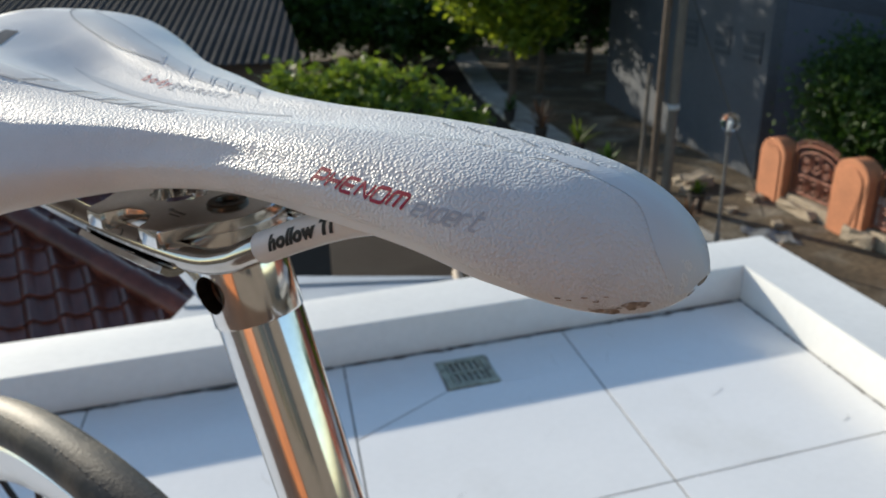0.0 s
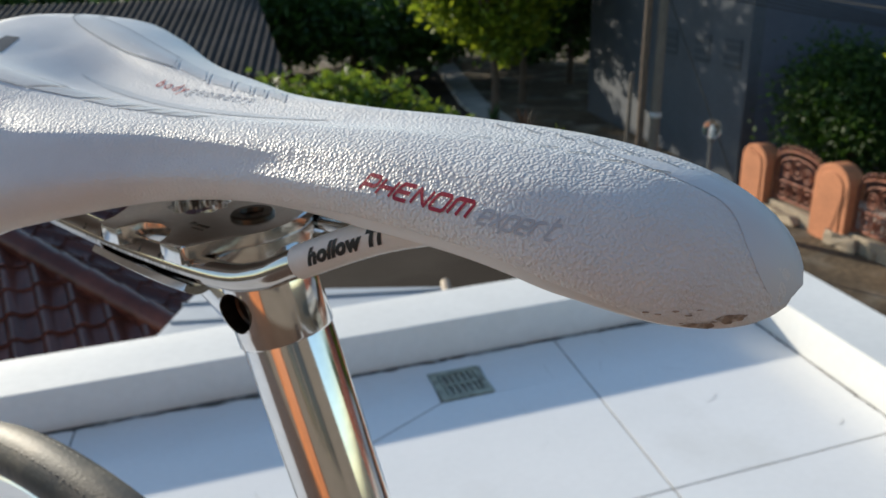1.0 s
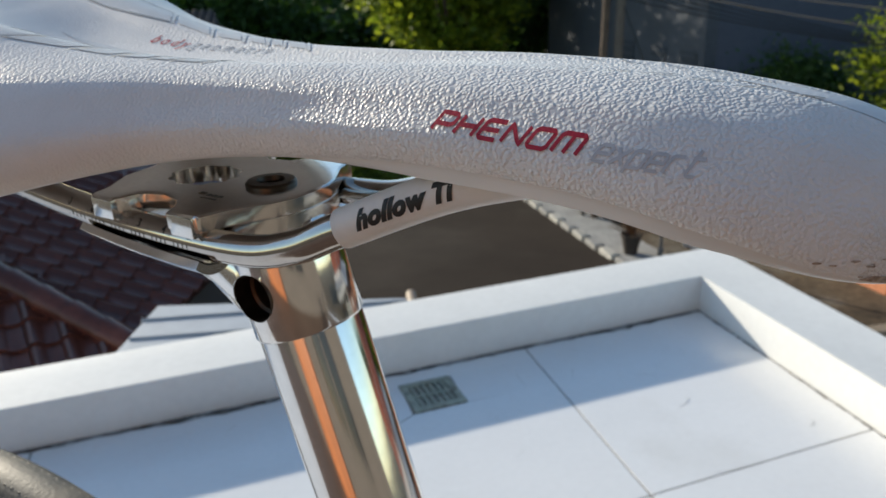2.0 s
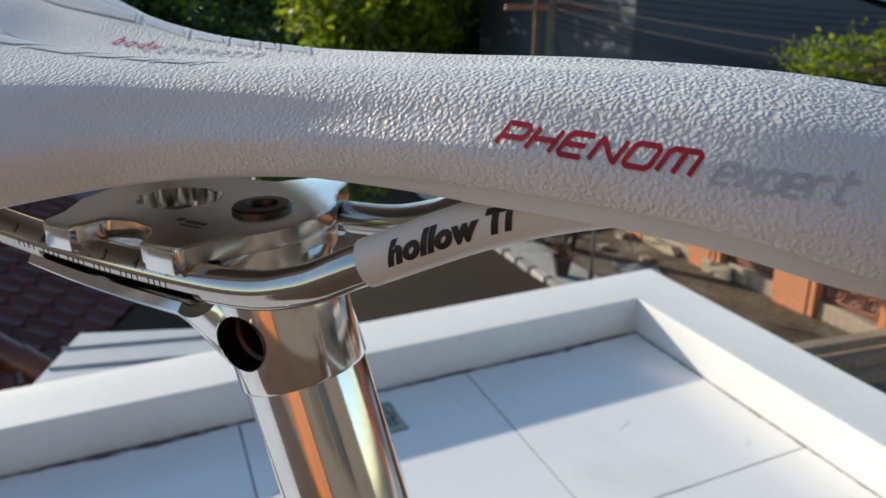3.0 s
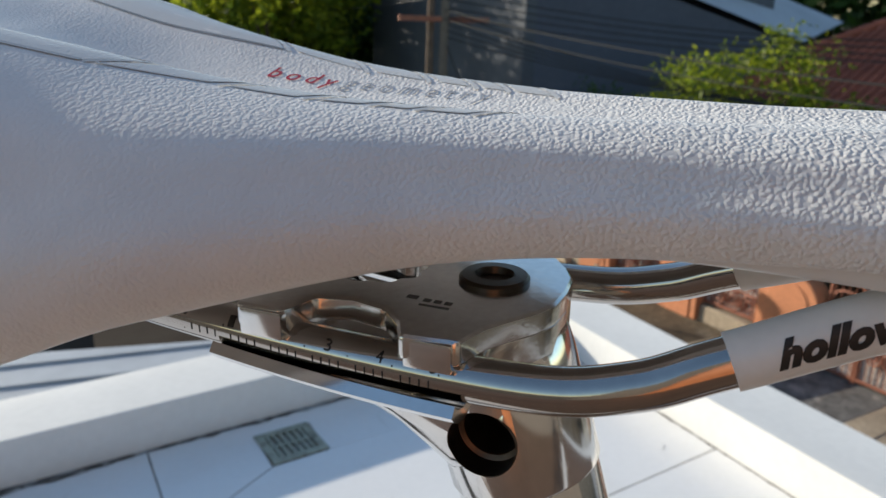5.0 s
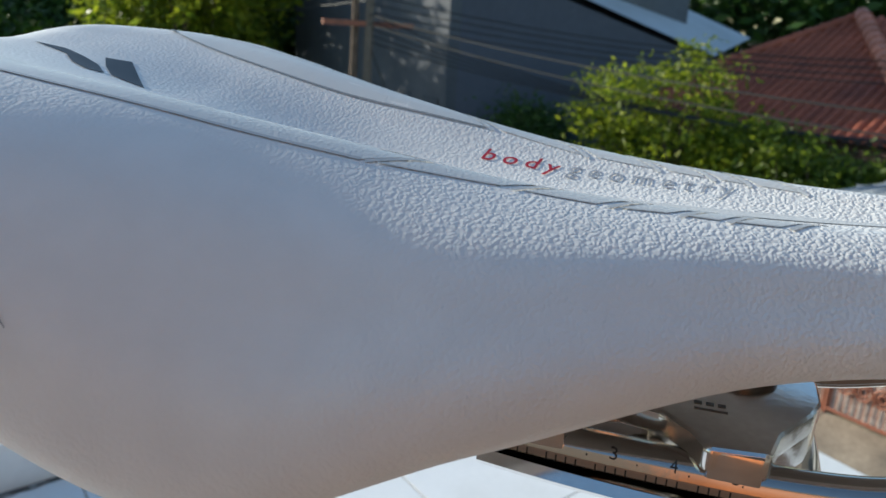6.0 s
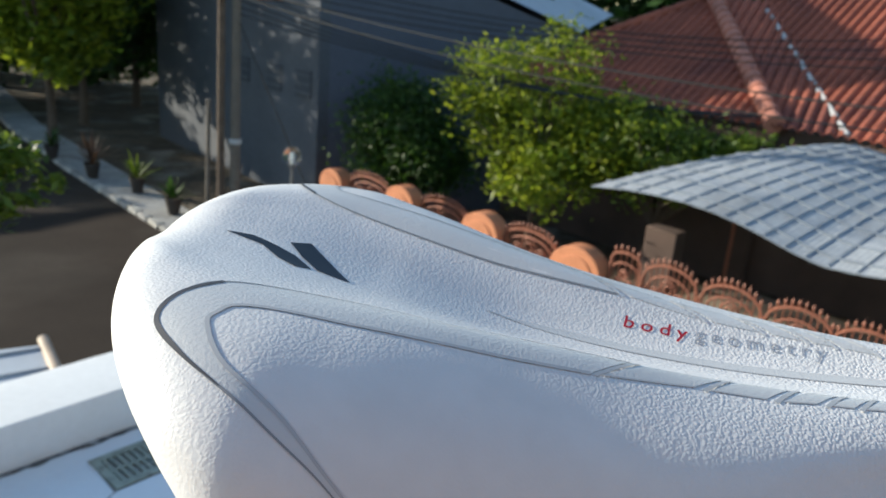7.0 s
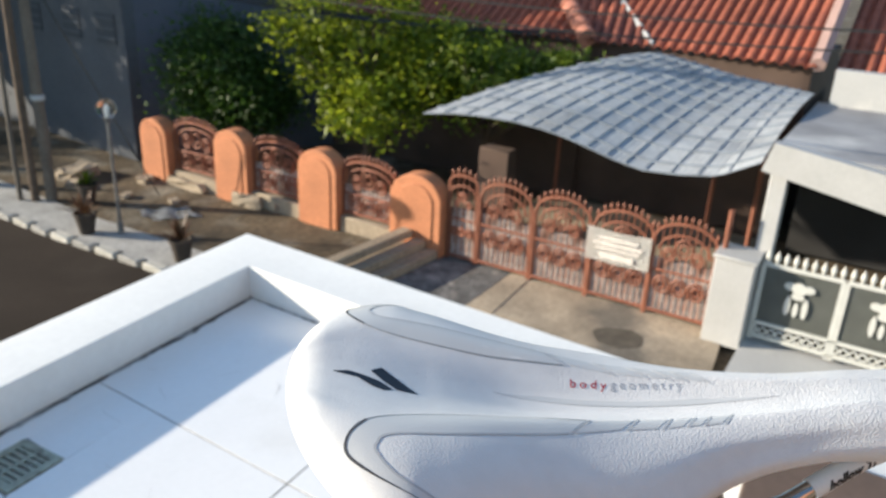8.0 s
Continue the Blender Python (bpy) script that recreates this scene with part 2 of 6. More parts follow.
# irregular dark strip along the foot of the parapet
FOOT_STRIP = mat("dark_foot_strip", (0.11, 0.10, 0.09), 0.95, var=0.3, scale=30, second=(0.42, 0.41, 0.39), second_at=0.56)
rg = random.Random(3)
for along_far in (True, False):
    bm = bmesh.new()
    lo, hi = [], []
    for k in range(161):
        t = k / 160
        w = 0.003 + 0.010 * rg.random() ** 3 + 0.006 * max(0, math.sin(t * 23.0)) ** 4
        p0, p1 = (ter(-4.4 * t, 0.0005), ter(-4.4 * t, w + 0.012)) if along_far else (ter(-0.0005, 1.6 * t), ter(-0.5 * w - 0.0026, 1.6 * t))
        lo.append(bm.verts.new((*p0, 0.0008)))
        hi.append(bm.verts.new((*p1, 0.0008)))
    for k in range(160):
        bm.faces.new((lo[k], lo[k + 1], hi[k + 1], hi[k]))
    part("grime", bm, FOOT_STRIP, floor, "dark irregular strip along the wall foot", smooth=False)
# smears and hairline stains on the tiles
SMEAR = mat("grey_smear", (0.60, 0.59, 0.575), 0.4, var=0.06, scale=40)
for k in range(26):
    bm = bmesh.new()
    a0, b0, an = -2.2 * rg.random(), 0.05 + 1.1 * rg.random() ** 1.5, rg.uniform(0, 3.14)
    ln, wd = rg.uniform(0.02, 0.09), rg.uniform(0.0007, 0.003)
    left, right = [], []
    for i in range(9):
        t = i / 8 - 0.5
        bend = 0.25 * ln * math.sin(3 * t + k)
        ww = wd * (1 - (2 * t) ** 2) * rg.uniform(0.5, 1.2) + 0.0001
        ca, sa = math.cos(an), math.sin(an)
        for lst, o in ((left, bend + ww), (right, bend - ww)):
            q = (a0 + t * ln * ca - o * sa, min(max(b0 + t * ln * sa + o * ca, 0.02), 1.5))
            lst.append(bm.verts.new((*ter(min(q[0], -0.01), q[1]), 0.0006)))
    for i in range(8):
        bm.faces.new((left[i], left[i + 1], right[i + 1], right[i]))
    part("smear", bm, SMEAR, floor, "faint grey smear", smooth=False)

# floor drain
DRAIN_MAT = mat("drain_alloy", (0.34, 0.36, 0.29), 0.5, 0.3, var=0.2, scale=40, second=(0.2, 0.2, 0.16), second_at=0.6)
drain = thing("floor_drain", pose(*ter(-0.937, 0.147), 0.0, 0, 0, 16), "square grey-green metal floor drain with slotted grate", "drain")
bm = bmesh.new()
for x0, x1, y0, y1 in ((-0.07, 0.07, -0.07, -0.05), (-0.07, 0.07, 0.05, 0.07), (-0.07, -0.05, -0.05, 0.05), (0.05, 0.07, -0.05, 0.05)):
    box(bm, x0, x1, y0, y1, -0.006, 0.004)
part("frame", bm, DRAIN_MAT, drain, smooth=False)
# shallow plate whose near-black colour stands in for the shaded sump
bm = bmesh.new()
box(bm, -0.05, 0.05, -0.05, 0.05, -0.008, -0.005)
part("sump", bm, mat("drain_shadow", (0.05, 0.05, 0.045), 0.9), drain, "sump plate darkened for shade", smooth=False)
for k in range(6):
    bm = bmesh.new()
    x = -0.042 + k * 0.0168
    box(bm, x - 0.0045, x + 0.0045, -0.05, 0.05, -0.004, 0.003)
    part("bar", bm, DRAIN_MAT, drain, smooth=False)
bm = bmesh.new()
box(bm, -0.05, 0.05, -0.005, 0.005, -0.004, 0.0035)
part("cross_bar", bm, DRAIN_MAT, drain, smooth=False)

# unseen step under the bicycle; unseen wall, window and door added to tune reflections
bm = bmesh.new()
prism(bm, [ter(-4.45, 1.62), ter(-0.02, 1.62), ter(-0.02, 3.3), ter(-4.45, 3.3)], 0.001, 0.174)
bevel(bm, 0.006, 1)
# step brown is chosen to darken the bounce from below
tagged(part("step", bm, mat("brown_stone_step", (0.13, 0.085, 0.06), 0.6, var=0.15, scale=3, fine=0.1, fine_scale=40)), "unseen raised brown step added under the bicycle", "step", kind="structure")
# wall is kept dark to hold down its bounce on the saddle
HOUSE_WALL = mat("dark_brown_render", (0.095, 0.083, 0.075), 0.85, var=0.10, scale=1.5, fine=0.05, fine_scale=30)
bm = bmesh.new()
for a0, a1, z0, z1 in ((-4.5, -1.75, -4.9, 2.6), (-1.75, -0.75, -4.9, 0.85), (-1.75, -0.75, 2.1, 2.6), (-0.75, PAR_T, -4.9, 2.6)):
    prism(bm, [ter(a0, 3.3), ter(a1, 3.3), ter(a1, 3.5), ter(a0, 3.5)], z0, z1)
tagged(part("wall_south", bm, HOUSE_WALL, smooth=False), "unseen dark brown wall added behind the terrace", "wall", kind="structure")
# window added out of view for blue-grey stripes in the seatpost
win = thing("window_1", label="unseen dark window added for seatpost reflections", category="window", kind="structure")
for a0, a1, z0, z1 in ((-1.748, -1.68, 0.852, 2.098), (-0.82, -0.752, 0.852, 2.098), (-1.28, -1.22, 0.92, 2.03), (-1.68, -0.82, 0.852, 0.92), (-1.68, -0.82, 2.03, 2.098)):
    bm = bmesh.new()
    prism(bm, [ter(a0, 3.29), ter(a1, 3.29), ter(a1, 3.38), ter(a0, 3.38)], z0, z1)
    part("window_frame", bm, HOUSE_WALL, win, smooth=False)
for a0, a1 in ((-1.678, -1.282), (-1.218, -0.822)):
    bm = bmesh.new()
    prism(bm, [ter(a0, 3.34), ter(a1, 3.34), ter(a1, 3.346), ter(a0, 3.346)], 0.921, 2.029)
    part("pane", bm, bpy.data.materials.get("dark_window_glass") or mat("dark_window_glass", (0.02, 0.023, 0.028), 0.05), win, "dark glass", smooth=False)
# door added out of view for the orange stripe in the seatpost
door = thing("door_1", label="unseen orange-brown panelled door added for seatpost reflections", category="door", kind="structure")
DOOR = mat("orange_brown_door", (0.33, 0.105, 0.03), 0.5, var=0.15, scale=2, fine=0.1, fine_scale=25)
for name_, a0, a1, b, z0, z1 in (("frame", -3.26, -3.18, 3.235, 0.175, 2.28), ("frame", -2.26, -2.18, 3.235, 0.175, 2.28), ("frame", -3.18, -2.26, 3.235, 2.2, 2.28), ("leaf", -3.178, -2.262, 3.26, 0.18, 2.198), ("panel", -3.08, -2.36, 3.25, 0.35, 1.05), ("panel", -3.08, -2.36, 3.25, 1.2, 2.08)):
    bm = bmesh.new()
    prism(bm, [ter(a0, b), ter(a1, b), ter(a1, 3.299), ter(a0, 3.299)], z0, z1)
    bevel(bm, 0.004, 1)
    part(name_, bm, DOOR, door, smooth=False)

# ---- bicycle ----
SAD = pose(-0.1113, 0.3227, 0.0, 0, 0, -39.2) @ pose(0, 0, 1.0, 1.9, 0, 0) @ pose(0, 0, -1.0)      # x to the nose, y to the far side, z up from the terrace floor

# s, half width, crown offset, crown height, middle height, rim height, rim half width
STATIONS = np.array([
    (-0.026, 0.066, 0.034, 1.0370, 1.0360, 1.0260, 0.060),
    (0.000, 0.066, 0.036, 1.0360, 1.0335, 1.0165, 0.060),
    (0.030, 0.067, 0.031, 1.0325, 1.0270, 0.9985, 0.0645),
    (0.065, 0.0610, 0.0235, 1.0265, 1.0190, 0.9832, 0.0595),
    (0.100, 0.0505, 0.0185, 1.0210, 1.0160, 0.9938, 0.0486),
    (0.135, 0.0320, 0.0145, 1.0190, 1.0158, 1.0010, 0.0298),
    (0.170, 0.0245, 0.0105, 1.0192, 1.0174, 1.0040, 0.0222),
    (0.205, 0.0244, 0.0085, 1.0196, 1.0193, 1.0052, 0.0234),
    (0.240, 0.0252, 0.0070, 1.0174, 1.0177, 1.0012, 0.0254),
    (0.290, 0.0262, 0.0060, 1.0086, 1.0096, 0.9856, 0.0262),
])
S_TAIL, S_NOSE = -0.0198, 0.2752


def station(s):
    """Values along the saddle, by a smooth curve through the stations."""
    k = STATIONS[:, 0]
    i = int(np.clip(np.searchsorted(k, s) - 1, 0, len(k) - 2))
    t = (s - k[i]) / (k[i + 1] - k[i])
    p0, p1, p2, p3 = (STATIONS[min(max(j, 0), len(k) - 1), 1:] for j in (i - 1, i, i + 1, i + 2))
    return 0.5 * (2 * p1 + (p2 - p0) * t + (2 * p0 - 5 * p1 + 4 * p2 - p3) * t * t + (3 * p1 - p0 - 3 * p2 + p3) * t ** 3)


def ends(s):
    """How much width and thickness remain towards the rounded tail and nose."""
    wid = thick = 1.0
    if s < 0.022:
        x = (0.022 - s) / (0.022 - S_TAIL)
        wid = max(1 - x ** 1.55, 0) ** 0.5
    if s < -0.006:
        x = (-0.006 - s) / (-0.006 - S_TAIL)
        thick = max(1 - x ** 2.2, 0) ** 0.5
    if s > 0.230:
        x = (s - 0.230) / (S_NOSE - 0.230)
        wid = max(1 - x ** 2.1, 0) ** 0.5
    if s > 0.250:
        x = (s - 0.250) / (S_NOSE - 0.250)
        thick = max(1 - x ** 2.2, 0) ** 0.5
    return max(wid, 0.004), max(thick, 0.01)


def set_over(s):
    """The nose sits a little to the far side of the tail's middle line."""
    return 0.055 * max(s - 0.17, 0) ** 2 / (max(s - 0.17, 0) + 0.012)


def surf(s, v):
    """The saddle's upper surface: v from -1 (near rim) over 0 (middle) to 1 (far rim)."""
    W, wc, hc, h0, hb, wb = station(s)
    wid, thick = ends(s)
    hm = hb + 0.42 * (hc - hb)
    hc, h0, hb = hm + (hc - hm) * thick, hm + (h0 - hm) * thick, hm + (hb - hm) * thick
    W, wb, wc = W * wid, wb * wid, wc * wid
    d = hc - hb
    rnd = 0.85 * min(max((s - 0.02) / 0.06, 0), 1) + 0.15 * min(max((s - 0.165) / 0.055, 0), 1)      # the nose is rounder in section than the wings
    ctl = [(-wc * 0.9, hc), (0, h0), (wc * 0.55, h0 + 0.42 * (hc - h0)), (wc, hc), (wc + (0.55 - 0.05 * rnd) * (W - wc), hc - (0.10 + 0.05 * rnd) * d),
           (W * (0.955 - 0.105 * rnd), hc - (0.36 + 0.02 * rnd) * d), (W, hc - 0.66 * d), (wb, hb), (wb - 0.3 * W, hb - 0.2 * d)]
    a = abs(v) * 6
    i = min(int(a), 5)
    t = a - i
    p0, p1, p2, p3 = (np.array(ctl[j]) for j in (i, i + 1, i + 2, i + 3))
    q = 0.5 * (2 * p1 + (p2 - p0) * t + (2 * p0 - 5 * p1 + 4 * p2 - p3) * t * t + (3 * p1 - p0 - 3 * p2 + p3) * t ** 3)
    return Vector((s, (q[0] if v > 0 else -q[0]) + set_over(s), q[1]))


def surf_normal(s, v):
    e = 0.002
    a = surf(s + e, v) - surf(s - e, v)
    b = surf(s, min(v + e * 4, 0.999)) - surf(s, max(v - e * 4, -0.999))
    n = a.cross(b)
    return n.normalized()


def sheet(bm, n_s, n_v, f):
    g = [[bm.verts.new(f(i / n_s, j / n_v)) for j in range(n_v + 1)] for i in range(n_s + 1)]
    for i in range(n_s):
        for j in range(n_v):
            bm.faces.new((g[i][j], g[i + 1][j], g[i + 1][j + 1], g[i][j + 1]))
    return g


bicycle = thing("bicycle", SAD, "bicycle with a white leather saddle and polished seatpost", "bicycle")


def end_spacing(t):
    return S_TAIL + (S_NOSE - S_TAIL) * (t - 0.11 * math.sin(2 * math.pi * t) / 1.0 * 0.9)


bm = bmesh.new()
sheet(bm, 150, 72, lambda a, b: surf(end_spacing(a), 2 * b - 1))
saddle = part("saddle", bm, LEATHER, bicycle, "worn white pebbled leather saddle with grey panels")
# underside shell, set in from the rim
bm = bmesh.new()


def shell(a, b):
    s = end_spacing(0.012 + 0.976 * a)
    W, wc, hc, h0, hb, wb = station(s)
    wid, thick = ends(s)
    x = 2 * b - 1
    hm = hb + 0.42 * (hc - hb)
    rim = hm + (hb - hm) * thick
    return Vector((s, wb * wid * 0.985 * x + set_over(s), rim - 0.0022 * (1 - abs(x) ** 8) + 0.0075 * max(0, 1 - abs(x) ** 3) * (0.35 + 0.65 * (1 - wid * 0.2))))


sheet(bm, 90, 24, shell)
part("base_shell", bm, mat("grey_shell_plastic", (0.42, 0.38, 0.345), 0.5, var=0.15, scale=60), saddle, "pale grey plastic underside")
# rim band
bm = bmesh.new()
for side in (-1, 1):
    sheet(bm, 120, 4, lambda a, b: surf(end_spacing(0.01 + 0.98 * a), side * 0.999) + Vector((0, -side * (0.0008 + 0.0045 * b * b), -0.0036 * (0.22 + 0.78 * min(1, max(0, (end_spacing(0.01 + 0.98 * a) - 0.165) / 0.03))) * (1 - 0.8 * min(1, max(0, (a - 0.78) / 0.16))) * math.sin(b * 2.2))))
part("rim_band", bm, BASE_WHITE, saddle, "thin white rim")


def lay(name, outline_bm, material, lift, parent, label="", mapping=None):
    """Lays flat artwork on the saddle: x and y of each corner go through mapping to (s, v)."""
    for vert in outline_bm.verts:
        s, v = mapping(vert.co.x, vert.co.y)
        nrm = surf_normal(s, v)
        if nrm.z < 0 and abs(v) < 0.8:
            nrm.negate()
        if nrm.dot(Vector((0, math.copysign(1, v), 0.4))) < 0 and abs(v) > 0.3:
            nrm.negate()
        vert.co = surf(s, v) + nrm * (lift + vert.co.z)
    return part(name, outline_bm, material, parent, label)


def ribbon(bm, pts, half, taper=0):
    """A flat band of constant width along a line in (s, v-millimetre) space."""
    left, right = [], []
    pts = [Vector(p) for p in pts]
    for i, p in enumerate(pts):
        d = (pts[min(i + 1, len(pts) - 1)] - pts[max(i - 1, 0)]).normalized()
        nn = Vector((-d.y, d.x)) * (half * min(1.0, 0.12 + i / taper) if taper else half)
        left.append(bm.verts.new((*(p + nn), 0)))
        right.append(bm.verts.new((*(p - nn), 0)))
    for i in range(len(pts) - 1):
        bm.faces.new((left[i], left[i + 1], right[i + 1], right[i]))


def by_offset(x, y):
    """From (s, sideways metres) to (s, v) on the top."""
    lo, hi = 0.0, 0.9
    for _ in range(22):
        mid = (lo + hi) / 2
        if abs(surf(x, mid).y - set_over(x)) < abs(y):
            lo = mid
        else:
            hi = mid
    return x, math.copysign(lo, y)


def flat_path(pts, n=10):
    return [(p.x, p.y) for p in smooth_path([(x, y, 0) for x, y in pts], n)]


mat("outline_pale", (0.46, 0.47, 0.48), 0.45)
# embossed outlines of the wing panels, on both sides
INNER = [(0.0461, 0.0637), (0.0416, 0.0628), (0.0347, 0.0607), (0.0282, 0.0576), (0.0163, 0.0519), (0.0103, 0.0442), (0.0105, 0.0404), (0.0147, 0.0366), (0.0339, 0.0339), (0.054, 0.0302), (0.0754, 0.026)]
OUTER = [(0.0461, 0.0637), (0.0403, 0.0631), (0.0335, 0.0614), (0.0255, 0.0592), (0.0168, 0.0556), (0.0086, 0.0508), (0.0015, 0.0441), (0.0020, 0.0370), (0.0075, 0.0300), (0.022, 0.0245), (0.053, 0.0192), (0.084, 0.0174)]
for side in (-1, 1):
    bm = bmesh.new()
    a = flat_path(OUTER, 8)
    b = flat_path(INNER, 8)
    na = [a[round(i * (len(a) - 1) / 48)] for i in range(49)]
    nb = [b[round(i * (len(b) - 1) / 48)] for i in range(49)]
    grid = []
    for p, q in zip(na, nb):
        grid.append([bm.verts.new((p[0] + (q[0] - p[0]) * k / 4, side * (p[1] + (q[1] - p[1]) * k / 4), 0)) for k in range(5)])
    for g0, g1 in zip(grid, grid[1:]):
        for k in range(4):
            bm.faces.new((g0[k], g0[k + 1], g1[k + 1], g1[k]))
    lay("grey_panel", bm, PANEL, 0.00010, saddle, "pale grey smooth leather panel", by_offset)
    bm = bmesh.new()
    ribbon(bm, [(x, side * y) for x, y in flat_path(OUTER, 8)], 0.00024, 40)
    lay("outline", bm, mat("outline_grey", (0.27, 0.28, 0.29), 0.4) if side < 0 else bpy.data.materials["outline_grey"], 0.00017, saddle, "dark grey embossed line", by_offset)
    bm = bmesh.new()
    ribbon(bm, [(x, side * y) for x, y in flat_path(INNER, 8)], 0.0004, 40)
    lay("outline", bm, bpy.data.materials["outline_pale"], 0.00017, saddle, "", by_offset)
    # the line is open and dark where it turns round the tail
    bm = bmesh.new()
    ribbon(bm, [(x, side * y) for x, y in flat_path(OUTER[4:9], 8)], 0.00042, 12)
    lay("seam_gap", bm, bpy.data.materials.get("dark_seam") or mat("dark_seam", (0.07, 0.07, 0.075), 0.5), 0.00020, saddle, "dark open seam", by_offset)
    # slanted embossed dashes that end the panels
    lower = [(0.0761, 0.0262), (0.0972, 0.0215), (0.1110, 0.0200), (0.1210, 0.0183), (0.1276, 0.0176), (0.1360, 0.0164)]
    upper = [(0.0855, 0.0170), (0.1045, 0.0138), (0.1175, 0.0126), (0.1270, 0.0116), (0.1330, 0.0110), (0.1420, 0.0098)]
    for k, (p, q) in enumerate(zip(lower, upper)):
        bm = bmesh.new()
        ribbon(bm, [(p[0] + (q[0] - p[0]) * i / 6, side * (p[1] + (q[1] - p[1]) * i / 6)) for i in range(7)], 0.00042)
        lay("dash", bm, bpy.data.materials["outline_pale"] if side < 0 else PANEL, 0.00016, saddle, "", by_offset)
        if k < 5:
            p2, q2 = lower[k + 1], upper[k + 1]
            gap = 0.0017 if k < 3 else 0.0012
            c = [(p[0] + gap, p[1] - 0.0008), (p2[0] - gap, p2[1] - 0.0005), (q2[0] - gap, q2[1] + 0.0008), (q[0] + gap, q[1] + 0.0006)]
            bm = bmesh.new()
            bm.faces.new([bm.verts.new((x, side * y, 0)) for x, y in c])
            bmesh.ops.subdivide_edges(bm, edges=bm.edges, cuts=6, use_grid_fill=True)
            lay("dash_field", bm, PANEL, 0.00012, saddle, "", by_offset)
            bm = bmesh.new()
            ribbon(bm, [(c[0][0] + (c[1][0] - c[0][0]) * i / 6, side * (c[0][1] + (c[1][1] - c[0][1]) * i / 6)) for i in range(7)], 0.00022)
            lay("outline", bm, bpy.data.materials["outline_pale"] if side < 0 else PANEL, 0.00015, saddle, "", by_offset)
    # creases where the nose panel begins
    for k in range(6):
        bm = bmesh.new()
        s0 = 0.211 + k * 0.0072
        ribbon(bm, [(s0, side * (0.0058 - k * 0.0004)), (s0 + 0.0025, side * (0.0046 - k * 0.0004)), (s0 + 0.005, side * (0.0040 - k * 0.0004))], 0.0002)
        lay("dash", bm, bpy.data.materials["outline_grey"], 0.0002, saddle, "", by_offset)
# narrow recessed panel along the middle channel
bm = bmesh.new()
strip = []
for k in range(41):
    t = k / 40
    s_ = 0.0545 + 0.1115 * t
    y0 = 0.0032 - 0.0125 * t * (1 - t) * (1.25 - 0.5 * t) - 0.0014 * t
    strip.append((s_, y0, y0 + 0.0001 + 0.0031 * min(1, 6 * t, 3.5 * (1 - t))))
rows_ = [[bm.verts.new((s_, lo + (hi - lo) * q / 3, 0)) for q in range(4)] for s_, lo, hi in strip]
for r0, r1 in zip(rows_, rows_[1:]):
    for q in range(3):
        bm.faces.new((r0[q], r1[q], r1[q + 1], r0[q + 1]))
lay("channel_panel", bm, PANEL, 0.00009, saddle, "narrow pale grey channel panel", by_offset)
bm = bmesh.new()
ribbon(bm, [(s_, lo) for s_, lo, hi in strip], 0.00016)
lay("outline", bm, bpy.data.materials["outline_pale"], 0.00015, saddle, "", by_offset)
# smooth cap on the tip of the nose
bm = bmesh.new()
cap = [[bm.verts.new((0.2385 + 0.0370 * (i / 24) ** 0.8, (j / 6 - 1) * 0.0078 * min(1, 0.02 + 1.15 * (i / 24) ** 0.8), 0)) for j in range(13)] for i in range(25)]
for i in range(24):
    for j in range(12):
        bm.faces.new((cap[i][j], cap[i + 1][j], cap[i + 1][j + 1], cap[i][j + 1]))


NOSE = mat("smooth_white_leather", (0.67, 0.685, 0.70), 0.44, var=0.03, scale=40, bump=0.3, bump_scale=1500)


def nose_map(x, y):
    W, wid = station(x)[0], ends(x)[0]
    return x, max(-0.95, min(0.95, y / (W * wid + 1e-6) * 0.95))


lay("nose_cap", bm, NOSE, 0.00009, saddle, "smooth pale grey nose panel", nose_map)


def text_bm(body, size, shear=0.0, spacing=1.0, bold=0.0):
    cu = bpy.data.curves.new("t", "FONT")
    cu.body, cu.size, cu.shear, cu.space_character, cu.offset = body, size, shear, spacing, bold
    cu.resolution_u = 3
    ob = bpy.data.objects.new("t", cu)
    scene.collection.objects.link(ob)
    bpy.context.view_layer.update()
    me = ob.to_mesh()
    bm = bmesh.new()
    bm.from_mesh(me)
    ob.to_mesh_clear()
    bpy.data.objects.remove(ob)
    bmesh.ops.triangulate(bm, faces=bm.faces)
    for _ in range(2):
        bmesh.ops.subdivide_edges(bm, edges=[e for e in bm.edges if e.calc_length() > size * 0.12], cuts=1)
        bmesh.ops.triangulate(bm, faces=bm.faces)
    return bm


def width_of(bm):
    xs = [v.co.x for v in bm.verts]
    return min(xs), max(xs)


def near_side(s0, drop0, length, slope):
    """Writing on the near flank: x runs to the nose, y up the flank."""
    def go(x, y):
        s = s0 + x
        h = drop0 + slope * x + y
        lo, hi = 0.3, 0.999
        for _ in range(22):
            mid = (lo + hi) / 2
            if surf(s, mid).z > h:
                lo = mid
            else:
                hi = mid
        return s, -lo
    return go


def fit_width(bm, width, height):
    x0, x1 = width_of(bm)
    ys = [v.co.y for v in bm.verts]
    y0, y1 = min(ys), max(ys)
    for v in bm.verts:
        v.co.x = (v.co.x - x0) / (x1 - x0) * width
        v.co.y = (v.co.y - y0) / (y1 - y0) * height
    return bm


